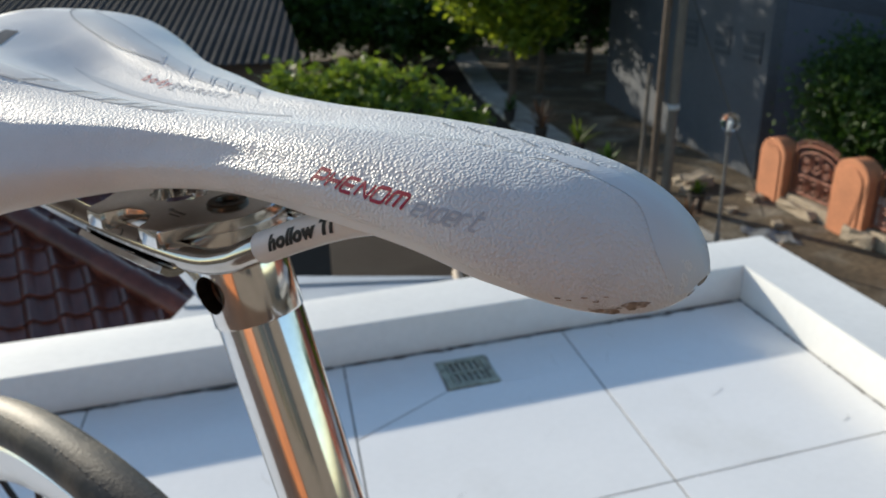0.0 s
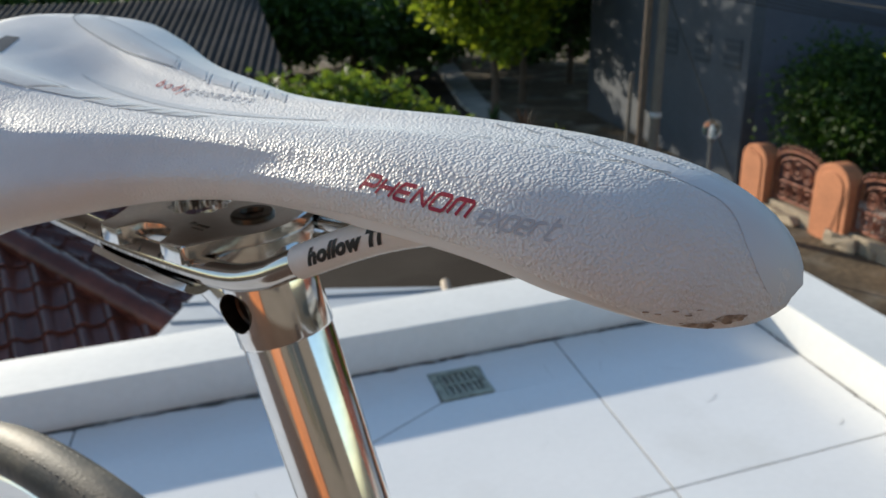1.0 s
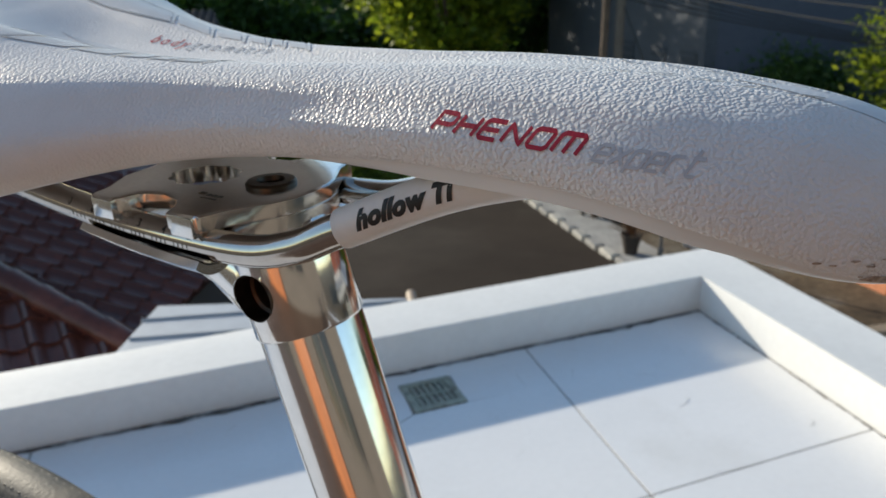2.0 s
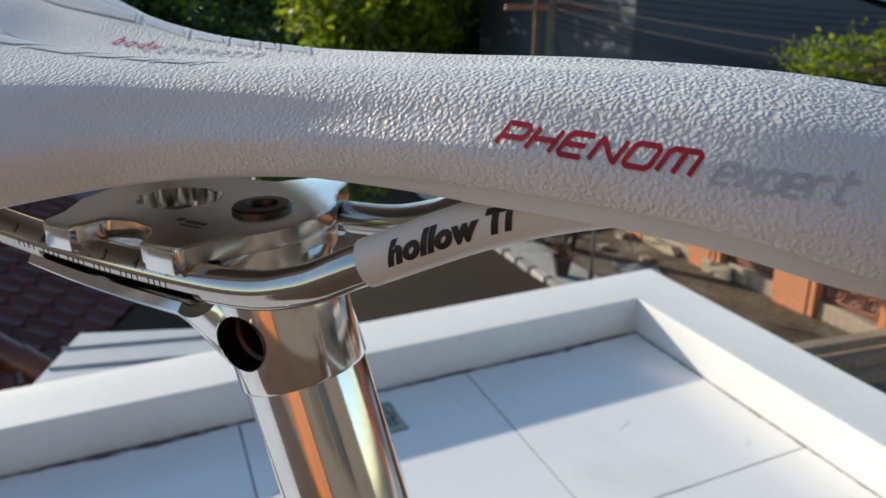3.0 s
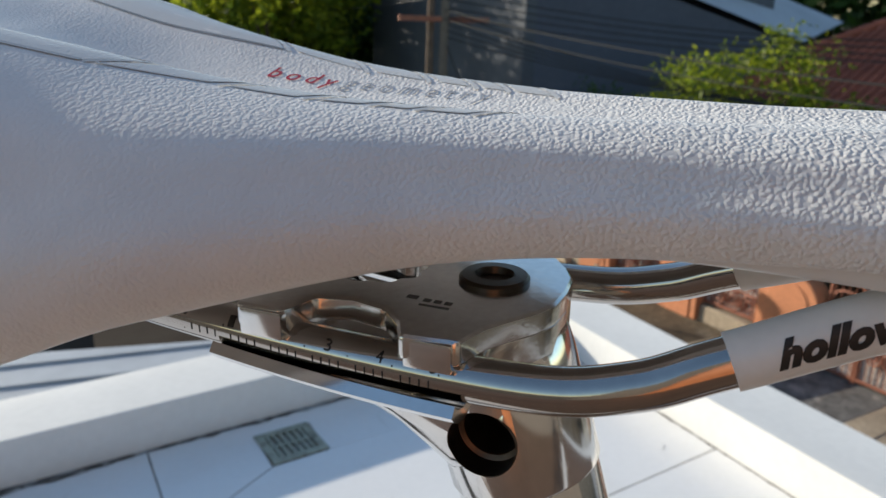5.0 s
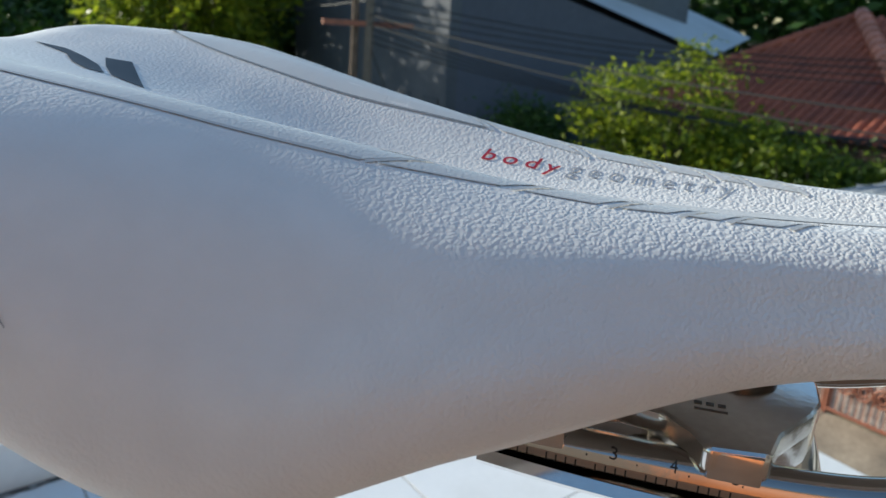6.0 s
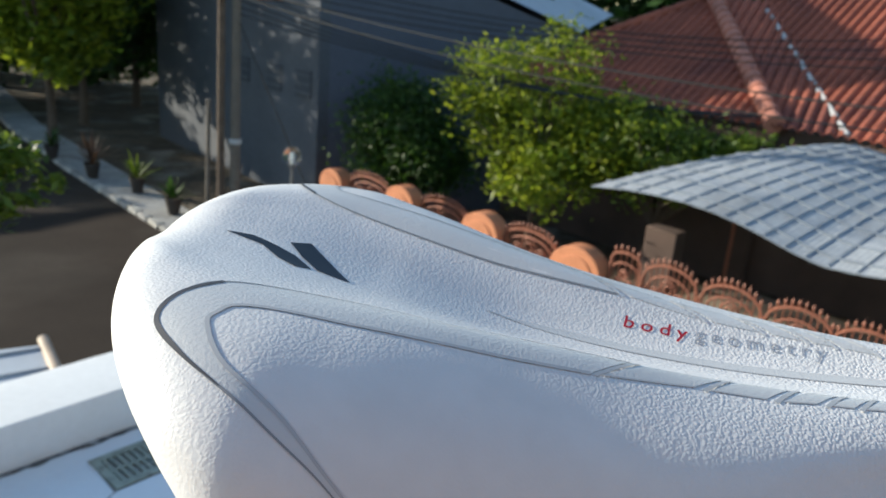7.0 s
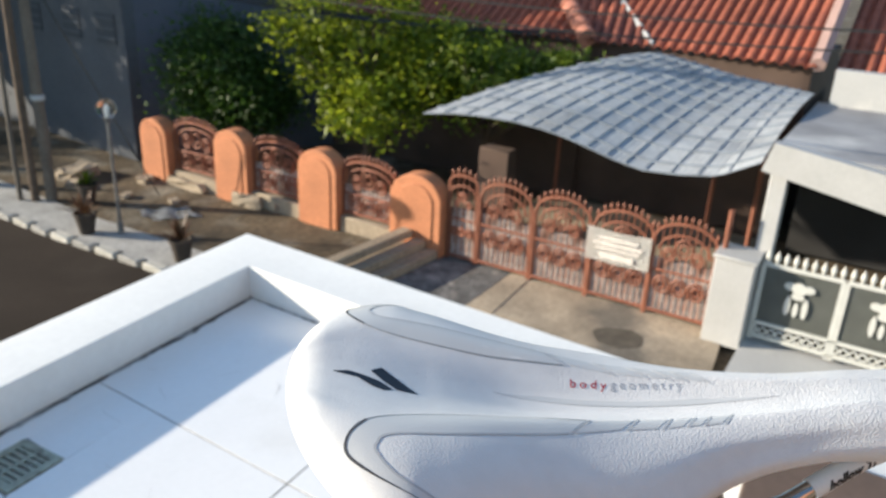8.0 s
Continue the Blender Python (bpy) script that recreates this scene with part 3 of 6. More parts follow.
GLYPHS = {
    "P": [[(0, 0), (0, 1), (0.84, 1), (1, 0.84), (1, 0.52), (0.84, 0.38), (0.05, 0.38)]],
    "H": [[(0, 0), (0, 1)], [(1, 0), (1, 1)], [(0.05, 0.5), (0.95, 0.5)]],
    "E": [[(1, 1), (0.14, 1), (0, 0.86), (0, 0.14), (0.14, 0), (1, 0)], [(0.06, 0.5), (0.92, 0.5)]],
    "N": [[(0, 0), (0.02, 1), (0.98, 0), (1, 1)]],
    "O": [[(0.5, 1), (0.14, 1), (0, 0.86), (0, 0.14), (0.14, 0), (0.86, 0), (1, 0.14), (1, 0.86), (0.86, 1), (0.5, 1)]],
    "e": [[(0.05, 0.5), (1, 0.5), (1, 0.86), (0.86, 1), (0.14, 1), (0, 0.86), (0, 0.14), (0.14, 0), (0.95, 0)]],
    "x": [[(0, 0), (1, 1)], [(0, 1), (1, 0)]],
    "p": [[(0, -0.4), (0, 0.86), (0.14, 1), (0.86, 1), (1, 0.86), (1, 0.14), (0.86, 0), (0.1, 0)]],
    "r": [[(0, 0), (0, 0.86), (0.14, 1), (0.8, 1)]],
    "t": [[(0.2, 1.45), (0.2, 0.14), (0.34, 0), (0.9, 0)], [(0.0, 1), (0.85, 1)]],
    "M": [[(0, 0), (0, 0.86), (0.14, 1), (1.05, 1), (1.2, 0.86), (1.2, 0)], [(0.6, 0.95), (0.6, 0)]],
}


def stroke_word(word, width, height, thick, shear):
    """Wide, thin-stroked slanted capitals, drawn stroke by stroke."""
    bm = bmesh.new()
    gap = 0.34
    total = sum(1.2 if c == "M" else 1.0 for c in word) + gap * (len(word) - 1)
    unit = (width - height * shear) / total
    x0 = 0.0
    for c in word:
        for layer, line in enumerate(GLYPHS[c]):
            pts = []
            for p, q in zip(line, line[1:]):
                n_ = max(2, int(math.hypot((q[0] - p[0]) * unit, (q[1] - p[1]) * height) / 0.0004))
                pts += [(p[0] + (q[0] - p[0]) * i / n_, p[1] + (q[1] - p[1]) * i / n_) for i in range(n_)]
            pts.append(line[-1])
            before = set(bm.verts)
            ribbon(bm, [((x0 + x) * unit + y * height * shear, y * height) for x, y in pts], thick)
            for v in bm.verts:
                if v not in before:
                    v.co.z = 0.00003 * layer
        x0 += (1.2 if c == "M" else 1.0) + gap
    return bm


lay("lettering", stroke_word("PHENOM", 0.0264, 0.0024, 0.00031, 0.5), RED_INK, 0.00018, saddle, "red printed lettering", near_side(0.1980, 1.0118, 0.03, -0.070))
lay("lettering", stroke_word("expert", 0.0156, 0.0021, 0.00022, 0.5), EMBOSS, 0.00012, saddle, "pale grey embossed lettering", near_side(0.2258, 1.0096, 0.02, -0.085))


def far_channel(s0, w0, slope):
    def go(x, y):
        return by_offset(s0 + x, w0 + slope * x + y)
    return go


lay("lettering", fit_width(text_bm("body", 0.01, 0.2, 1.45, 0.00008), 0.0148, 0.0048), RED_INK, 0.00015, saddle, "red printed lettering", far_channel(0.0853, 0.0076, -0.03))
lay("lettering", fit_width(text_bm("geometry", 0.01, 0.2, 1.5), 0.0290, 0.0046), GREY_INK, 0.00015, saddle, "grey embossed lettering", far_channel(0.1012, 0.0072, -0.03))
# dark slanted emblem on the tail
bm = bmesh.new()
for c in ([(-0.004, -0.0003), (0.0017, 0.0012), (0.0079, -0.0009), (0.0126, -0.0030), (0.0172, -0.0072), (0.0140, -0.0086), (0.0100, -0.0068), (0.0050, -0.0024)],
          [(0.0095, 0.0030), (0.0135, 0.0058), (0.0258, -0.0076), (0.0186, -0.0070), (0.0136, -0.0022)]):
    bm.faces.new([bm.verts.new((x, y, 0)) for x, y in c])
bmesh.ops.triangulate(bm, faces=bm.faces)
bmesh.ops.subdivide_edges(bm, edges=bm.edges, cuts=3, use_grid_fill=True)
lay("emblem", bm, NAVY_INK, 0.00014, saddle, "glossy navy slanted emblem", by_offset)
# scuffs under the nose
SCUFF = mat("scuffed_brown", (0.26, 0.2, 0.15), 0.85, var=0.4, scale=900, second=(0.5, 0.45, 0.4), second_at=0.55)
rs = random.Random(5)
for k in range(20):
    bm = bmesh.new()
    sc, hc = (0.2635, 0.9950) if k == 0 else (0.2682, 0.9962) if k == 1 else (rs.uniform(0.254, 0.2690), rs.uniform(0.9940, 0.9985))
    rad = 0.0017 if k == 0 else 0.0013 if k == 1 else rs.uniform(0.0001, 0.0004)
    f = [bm.verts.new((rad * (1.1 + 0.7 * rs.random()) * math.cos(i * 0.45), rad * (0.3 + 0.4 * rs.random()) * math.sin(i * 0.45), 0)) for i in range(14)]
    bm.faces.new(f)
    bmesh.ops.triangulate(bm, faces=bm.faces)
    lay("scuff", bm, SCUFF, 0.00012, saddle, "worn brown scuff", near_side(sc, hc, 0, 0))

# rails
RAIL = [(0.246, 0.0085, 1.0065), (0.232, 0.0095, 1.0070), (0.200, 0.0135, 1.0002), (0.174, 0.0192, 0.9896), (0.162, 0.0212, 0.9842), (0.147, 0.022, 0.9812), (0.115, 0.022, 0.9810), (0.085, 0.0225, 0.9832), (0.060, 0.025, 0.988), (0.035, 0.029, 0.994), (0.020, 0.031, 1.002)]
for side in (-1, 1):
    path = smooth_path([(x, side * y, z) for x, y, z in RAIL], 10)
    bm = bmesh.new()
    tube(bm, path, 0.0036, 20)
    rail = part("rail", bm, STEEL, saddle, "polished titanium saddle rail")
    bm = bmesh.new()
    sl = [p for p in path if 0.1738 < p.x < 0.238]
    tube(bm, sl, 0.00405, 20)
    sleeve = part("sleeve", bm, SLEEVE, rail, "white plastic sleeve with black lettering")
    if side < 0:
        def on_sleeve(bm, s0, up, length, r=0.0042):
            for v in bm.verts:
                s = s0 + v.co.x
                i = min(range(len(path)), key=lambda k: abs(path[k].x - s))
                j = min(max(i, 1), len(path) - 2)
                tt = (s - path[j - 1].x) / (path[j + 1].x - path[j - 1].x)
                c = path[j - 1].lerp(path[j + 1], tt)
                ang = (v.co.y + up) / r
                v.co = c + Vector((-0.38 * r * math.sin(ang), -r * math.cos(ang), r * 0.92 * math.sin(ang)))
            return bm
        part("lettering", on_sleeve(fit_width(text_bm("hollow Ti", 0.01, 0.42, 1.06, 0.0006), 0.0200, 0.0041), 0.1793, -0.0014, 0), BLACK_INK, sleeve, "black printed lettering")
    # graduation on the clamped stretch
    for k in range(31):
        bm = bmesh.new()
        s = 0.090 + k * 0.0015
        i = min(range(len(path)), key=lambda q: abs(path[q].x - s))
        c = path[i]
        top = 0.2 if k % 5 else 0.55
        r = 0.00366
        vs = []
        for ang in (-0.25, -0.25 + (0.35 if k % 5 else 0.7)):
            for dx in (-0.00012, 0.00012):
                vs.append(bm.verts.new((s + dx, c.y + side * r * math.cos(ang), c.z + r * math.sin(ang))))
        bm.faces.new((vs[0], vs[1], vs[3], vs[2]))
        part("mark", bm, BLACK_INK, rail, smooth=False)
    for k in range(6):
        if side > 0:
            break
        bm = fit_width(text_bm(str(k), 0.004, 0, 1, 0.0), 0.0011, 0.0020)
        for v in bm.verts:
            s = 0.0895 + k * 0.0088 + v.co.x
            i = min(range(len(path)), key=lambda q: abs(path[q].x - s))
            ang = 0.42 + v.co.y / 0.0036
            v.co = Vector((s, path[i].y - 0.00368 * math.cos(ang), path[i].z + 0.00368 * math.sin(ang)))
        part("numeral", bm, BLACK_INK, rail)

def carve(ob, tool_bm):
    """Cuts the tool's shape out of a part and drops the tool."""
    me = bpy.data.meshes.new("tool")
    bmesh.ops.recalc_face_normals(tool_bm, faces=tool_bm.faces)
    tool_bm.to_mesh(me)
    tool_bm.free()
    tool_ob = new("tool", me)
    bpy.context.view_layer.update()
    tool_ob.matrix_basis = ob.matrix_world.copy()
    mod = ob.modifiers.new("cut", "BOOLEAN")
    mod.operation, mod.solver, mod.object = "DIFFERENCE", "EXACT", tool_ob
    bpy.context.view_layer.update()
    done = bpy.data.meshes.new_from_object(ob.evaluated_get(bpy.context.evaluated_depsgraph_get()))
    ob.modifiers.clear()
    ob.data = done
    done.shade_smooth()
    done.set_sharp_from_angle(angle=radians(38))
    bpy.data.objects.remove(tool_ob)


# seatpost: tube, collar and head
POST_S, POST_H, LEAN = 0.1347, 0.979, 0.30      # axis at the head, and how far it runs forward going down
seatpost = thing("seatpost", label="polished aluminium seatpost with a two-bolt clamp", category="")
seatpost.parent = bicycle
del seatpost["label"]
axis = Matrix.Translation((POST_S, 0, POST_H)) @ Matrix.Rotation(-math.atan(LEAN), 4, "Y")
bm = bmesh.new()
spin(bm, [(0.0132, -0.36), (0.0132, -0.0272), (0.0130, -0.0262)], 64, m=axis)
part("post_tube", bm, CHROME, seatpost, "polished round tube")
bm = bmesh.new()
spin(bm, [(0.0001, -0.0268), (0.0134, -0.0268), (0.0138, -0.0262), (0.0138, -0.006), (0.0134, -0.0015), (0.0124, 0.001), (0.0001, 0.001)], 64, m=axis)
head = part("head", bm, CHROME, seatpost, "polished forged head")
# rear arm of the head, swept up to the lower cradle
bm = bmesh.new()
secs = [(0.1415, 0.9650, 0.0141, 0.0125), (0.1325, 0.9655, 0.0141, 0.0125), (0.1215, 0.9695, 0.0130, 0.0090), (0.112, 0.9722, 0.0135, 0.0068), (0.103, 0.9752, 0.0165, 0.0042), (0.096, 0.9775, 0.020, 0.0018)]
rings = []
for s, h, w, t in secs:
    rings.append([bm.verts.new((s, w * math.copysign(abs(math.cos(a)) ** 0.8, math.cos(a)), h + t * math.copysign(abs(math.sin(a)) ** 0.9, math.sin(a)))) for a in (2 * math.pi * k / 32 for k in range(32))])
for a, b in zip(rings, rings[1:]):
    for k in range(32):
        bm.faces.new((a[k], a[(k + 1) % 32], b[(k + 1) % 32], b[k]))
bm.faces.new(rings[0])
bm.faces.new(rings[-1])
arm = part("arm", bm, CHROME, head, "swept rear arm")
# bolt hole let into the head
hole = Matrix.Translation((0.1382, -0.0150, 0.9642)) @ Matrix.Rotation(radians(90), 4, "X")
for ob in (head, arm):
    tool = bmesh.new()
    bmesh.ops.create_cone(tool, cap_ends=True, segments=48, radius1=0.0060, radius2=0.0060, depth=0.050, matrix=hole)
    carve(ob, tool)
# liner in dark brown metal, so the hole looks deep and shaded
bm = bmesh.new()
spin(bm, [(0.0001, -0.0245), (0.00598, -0.0245), (0.00598, -0.0014), (0.00590, -0.0014), (0.0059, -0.0062), (0.0050, -0.0066), (0.0047, -0.0074), (0.0046, -0.0235), (0.0001, -0.0235)], 40, m=hole)
part("bore", bm, mat("bore_shade", (0.10, 0.075, 0.06), 0.4, 0.9, var=0.3, scale=300), head, "bolt hole liner darkened for depth")
# lower cradle under the rails
for side in (-1, 1):
    bm = bmesh.new()
    n = 14
    g = []
    for i in range(n + 1):
        s = 0.096 + (0.138 - 0.096) * i / n
        z = 0.9774 + 0.0024 * (1 - i / n) ** 2
        g.append([bm.verts.new((s, side * (0.022 + 0.0052 * math.sin(a)), z + 0.0046 * (1 - math.cos(a)) - 0.0012)) for a in (-1.0 + 2.0 * k / 10 for k in range(11))]
                 + [bm.verts.new((s, side * (0.022 + 0.0066 * math.sin(a)), z + 0.0062 * (1 - math.cos(a)) - 0.0034)) for a in (1.0 - 2.0 * k / 10 for k in range(11))])
    k_ = len(g[0])
    for a, b in zip(g, g[1:]):
        for k in range(k_):
            bm.faces.new((a[k], a[(k + 1) % k_], b[(k + 1) % k_], b[k]))
    bm.faces.new(g[0])
    bm.faces.new(g[-1])
    part("cradle", bm, CHROME, head, "polished lower rail cradle")
# upper clamp plate with two fingers on each side, a scalloped opening and bolts
bm = bmesh.new()
half = [(0.1478, 0.0), (0.1474, 0.0060), (0.1455, 0.0105), (0.1425, 0.0150), (0.1400, 0.0190), (0.1380, 0.0255), (0.1290, 0.0265), (0.1270, 0.0225), (0.1230, 0.0185), (0.1168, 0.0172), (0.1108, 0.0188), (0.1095, 0.0235), (0.1085, 0.0258), (0.1005, 0.0258), (0.0990, 0.020), (0.0940, 0.012), (0.092, 0.0)]
outline = [(x, -y) for x, y in half] + [(x, y) for x, y in half[-2:0:-1]]
prism(bm, [(x, y) for x, y in outline], 0.9840, 0.9882)
bevel(bm, 0.0011, 3)
clamp = part("clamp_plate", bm, BRUSHED, seatpost, "machined polished upper clamp plate")
for side in (-1, 1):
    for sx in (0.1050, 0.1332):
        bm = bmesh.new()
        box(bm, sx - 0.0036, sx + 0.0040, side * 0.0205 - 0.0058, side * 0.0205 + 0.0058, 0.9830, 0.9877)
        bevel(bm, 0.0006, 2)
        part("finger", bm, CHROME, clamp, "squared clamp finger")
sc = []
for k in range(96):
    a = 2 * math.pi * k / 96
    r = 0.0078 + 0.0012 * abs(math.sin(5 * a))
    sc.append((0.1132 + r * math.cos(a) * 1.1, r * 0.95 * math.sin(a) - 0.0018))
tool = bmesh.new()
prism(tool, sc, 0.975, 0.995)
carve(clamp, tool)
bm = bmesh.new()
m_ = Matrix.Translation((0.1352, -0.0005, 0.9880))
spin(bm, [(0.0061, 0), (0.0061, 0.0009), (0.0056, 0.0014), (0.0034, 0.0015), (0.0030, 0.0003)], 40, m=m_)
part("bolt", bm, DARK_STEEL, clamp, "dark hex-socket bolt")
bm = bmesh.new()
half2 = [(0.1477, 0.0), (0.1473, 0.0059), (0.1454, 0.0104), (0.1424, 0.0148), (0.1395, 0.0176), (0.1340, 0.0186), (0.1270, 0.0165), (0.1220, 0.0100), (0.1212, 0.0)]
prism(bm, [(x, -y) for x, y in half2] + [(x, y) for x, y in half2[-2:0:-1]], 0.9790, 0.9846)
bevel(bm, 0.0010, 3)
part("clamp_body", bm, BRUSHED, clamp, "polished clamp boss")
# worn engraving beside the front finger, too small to read
for k, (dx, dy, ln, wd) in enumerate(((0.0, 0.0, 0.0018, 0.0012), (0.0030, -0.0004, 0.0012, 0.0010), (0.0048, -0.0004, 0.0012, 0.0010), (0.0066, -0.0004, 0.0012, 0.0010), (0.0030, -0.0024, 0.0050, 0.0005))):
    bm = bmesh.new()
    x0, y0 = 0.1245 + dx, -0.0128 + dy
    box(bm, x0, x0 + ln, y0 - wd / 2, y0 + wd / 2, 0.98815, 0.98828)
    part("engraving", bm, DARK_STEEL, clamp, "worn dark engraving", smooth=False)
# rear wheel
WR = 0.33
axle = Vector((-0.030, 0.0, 0.5045))
wheel = thing("rear_wheel")
wheel.parent = bicycle
wheel.location = axle
rot = Matrix.Rotation(radians(90), 4, "X")


def torus(bm, R, prof, seg=144):
    rings = []
    for k in range(seg):
        a = 2 * math.pi * k / seg
        rings.append([bm.verts.new(((R + r) * math.cos(a), y, (R + r) * math.sin(a))) for r, y in prof])
    n = len(prof)
    for i in range(seg):
        a, b = rings[i], rings[(i + 1) % seg]
        for k in range(n):
            bm.faces.new((a[k], a[(k + 1) % n], b[(k + 1) % n], b[k]))


bm = bmesh.new()
torus(bm, WR - 0.0125, [(0.0125 * math.sin(a), 0.0135 * math.cos(a)) for a in (2 * math.pi * k / 18 for k in range(18))])
tyre = part("tyre", bm, RUBBER, wheel, "dusty black rubber tyre with small tread blocks")
rs = random.Random(9)
bm = bmesh.new()
for k in range(360):
    for y0, sk in ((-0.0042, 1), (0.0042, -1)):
        a = 2 * math.pi * k / 360
        c, s_ = math.cos(a), math.sin(a)
        mm = Matrix(((c, 0, -s_, 0), (0, 1, 0, 0), (s_, 0, c, 0), (0, 0, 0, 1))) @ Matrix.Translation((WR - 0.0018, y0, 0)) @ Matrix.Rotation(sk * 0.6, 4, "X")
        box(bm, -0.0006, 0.0002, -0.003, 0.003, -0.0012, 0.0012, mm)
tagged(part("tread", bm, RUBBER, tyre, "", smooth=False), kind="stuff")
bm = bmesh.new()
torus(bm, WR - 0.040, [(0.016, 0.010), (0.0175, 0.0085), (0.014, 0.0075), (0.0, 0.0035), (-0.004, 0.0), (0.0, -0.0035), (0.014, -0.0075), (0.0175, -0.0085), (0.016, -0.010), (0.0, -0.0088), (-0.014, -0.003), (-0.016, 0.0), (-0.014, 0.003), (0.0, 0.0088)])
part("rim", bm, RIM, wheel, "silver alloy rim")
bm = bmesh.new()
spin(bm, [(0.008, -0.05), (0.008, -0.036), (0.022, -0.035), (0.022, -0.032), (0.012, -0.028), (0.012, 0.028), (0.022, 0.032), (0.022, 0.035), (0.008, 0.036), (0.008, 0.05)], 32, m=rot)
part("hub", bm, RIM, wheel, "silver hub")
for k in range(28):
    a = 2 * math.pi * k / 28
    sd = 1 if k % 2 else -1
    tw = 0.55 * (1 if (k // 2) % 2 else -1)
    bm = bmesh.new()
    p0 = Vector((0.022 * math.cos(a + tw), sd * 0.033, 0.022 * math.sin(a + tw)))
    p1 = Vector(((WR - 0.054) * math.cos(a), 0, (WR - 0.054) * math.sin(a)))
    tube(bm, [p0, p0.lerp(p1, 0.94)], 0.0010, 6)
    tube(bm, [p0.lerp(p1, 0.93), p1], 0.0021, 6)
    part("spoke", bm, BLACK_INK, wheel, "black wire spoke")
# frame: seat tube, stays, top tube, fork and front wheel stay below the view but carry the rest
FRAME = mat("white_frame_paint", (0.7, 0.7, 0.7), 0.25, coat=0.5)
bm = bmesh.new()
s_at = lambda h: POST_S + (POST_H - h) * LEAN
tube(bm, [(s_at(0.72), 0, 0.72), (s_at(0.44), 0, 0.44)], 0.0165, 24)
part("seat_tube", bm, FRAME, bicycle, "white painted seat tube")
for side in (-1, 1):
    bm = bmesh.new()
    tube(bm, [(axle.x, side * 0.058, axle.z), (0.12, side * 0.035, 0.60), (s_at(0.69) - 0.01, side * 0.012, 0.69)], 0.007, 12)
    tube(bm, [(axle.x, side * 0.058, axle.z), (0.16, side * 0.05, 0.45), (s_at(0.44), side * 0.02, 0.44)], 0.008, 12)
    part("stay", bm, FRAME, bicycle, "white painted stay")
bm = bmesh.new()
tube(bm, [(s_at(0.69), 0, 0.69), (0.70, 0, 0.74)], 0.014, 16)
tube(bm, [(s_at(0.44), 0, 0.44), (0.71, 0, 0.70)], 0.017, 16)
tube(bm, [(0.69, 0, 0.79), (0.735, 0, 0.66), (0.80, 0, 0.505)], 0.016, 16)
part("front_frame", bm, FRAME, bicycle, "white painted frame tubes")
fw = copy_thing(wheel, Matrix.Translation((0.82, 0, 0.505)))
fw.name = "front_wheel"

# ---- street: ground, road, kerb ----
GZ = -5.0
DIRT = mat("brown_verge_soil", (0.092, 0.066, 0.038), 0.95, var=0.45, scale=1.1, fine=0.35, fine_scale=8, second=(0.20, 0.175, 0.135), second_at=0.60, bump=0.6, bump_scale=12)
ASPHALT = mat("worn_asphalt", (0.042, 0.032, 0.025), 0.85, var=0.2, scale=0.5, fine=0.25, fine_scale=30, second=(0.056, 0.045, 0.036), second_at=0.56, bump=0.5, bump_scale=50, spec=0.12)
CONCRETE = mat("pale_concrete", (0.37, 0.30, 0.22), 0.9, var=0.3, scale=0.8, fine=0.15, fine_scale=14, second=(0.15, 0.13, 0.105), second_at=0.56, bump=0.4, bump_scale=25)
PAVING = mat("grey_paving", (0.34, 0.33, 0.31), 0.9, var=0.25, scale=1.2, fine=0.2, fine_scale=16, rand=0.12)
KERB_W = mat("chalky_white_kerb", (0.5, 0.48, 0.43), 0.9, var=0.3, scale=3, fine=0.2, fine_scale=25, rand=0.15)
TERRA = mat("terracotta_paint", (0.50, 0.20, 0.095), 0.8, var=0.12, scale=1.5, fine=0.1, fine_scale=14, second=(0.36, 0.15, 0.08), second_at=0.66, bump=0.2, bump_scale=30)
IRON = mat("rust_brown_iron", (0.26, 0.095, 0.055), 0.6, 0.1, var=0.2, scale=4, fine=0.15, fine_scale=40)
DARK_IRON = mat("dark_iron", (0.03, 0.028, 0.026), 0.6, 0.2, var=0.2, scale=4)
GREY_WALL = mat("grey_rendered_wall", (0.092, 0.100, 0.116), 0.9, var=0.12, scale=0.5, fine=0.08, fine_scale=8, second=(0.11, 0.115, 0.125), second_at=0.62, bump=0.2, bump_scale=20)
SLATE_WALL = mat("slate_blue_wall", (0.085, 0.095, 0.125), 0.9, var=0.1, scale=0.4, fine=0.06, fine_scale=6)
METAL_ROOF = mat("pale_blue_metal_sheet", (0.45, 0.475, 0.51), 0.55, 0.1, var=0.1, scale=0.6, fine=0.06, fine_scale=9)
ROOF_TILE = mat("red_clay_tile", (0.30, 0.086, 0.048), 0.8, var=0.25, scale=0.8, fine=0.15, fine_scale=9, second=(0.20, 0.06, 0.04), second_at=0.58)
RIDGE_TILE = mat("pale_red_ridge", (0.42, 0.17, 0.115), 0.8, var=0.2, scale=2, fine=0.15, fine_scale=15, rand=0.08)
CARPORT_SHEET = mat("weathered_grey_sheet", (0.33, 0.35, 0.375), 0.75, 0.0, var=0.18, scale=0.9, fine=0.1, fine_scale=9, second=(0.26, 0.27, 0.28), second_at=0.6)
BROWN_TILE = mat("glazed_brown_tile", (0.085, 0.028, 0.020), 0.28, var=0.25, scale=2.5, fine=0.15, fine_scale=20, rand=0.15, second=(0.14, 0.05, 0.035), second_at=0.62)
WHITE_TRIM = mat("white_trim_paint", (0.46, 0.455, 0.445), 0.6, var=0.06, scale=1.5, fine=0.04, fine_scale=20, second=(0.62, 0.6, 0.56), second_at=0.7)
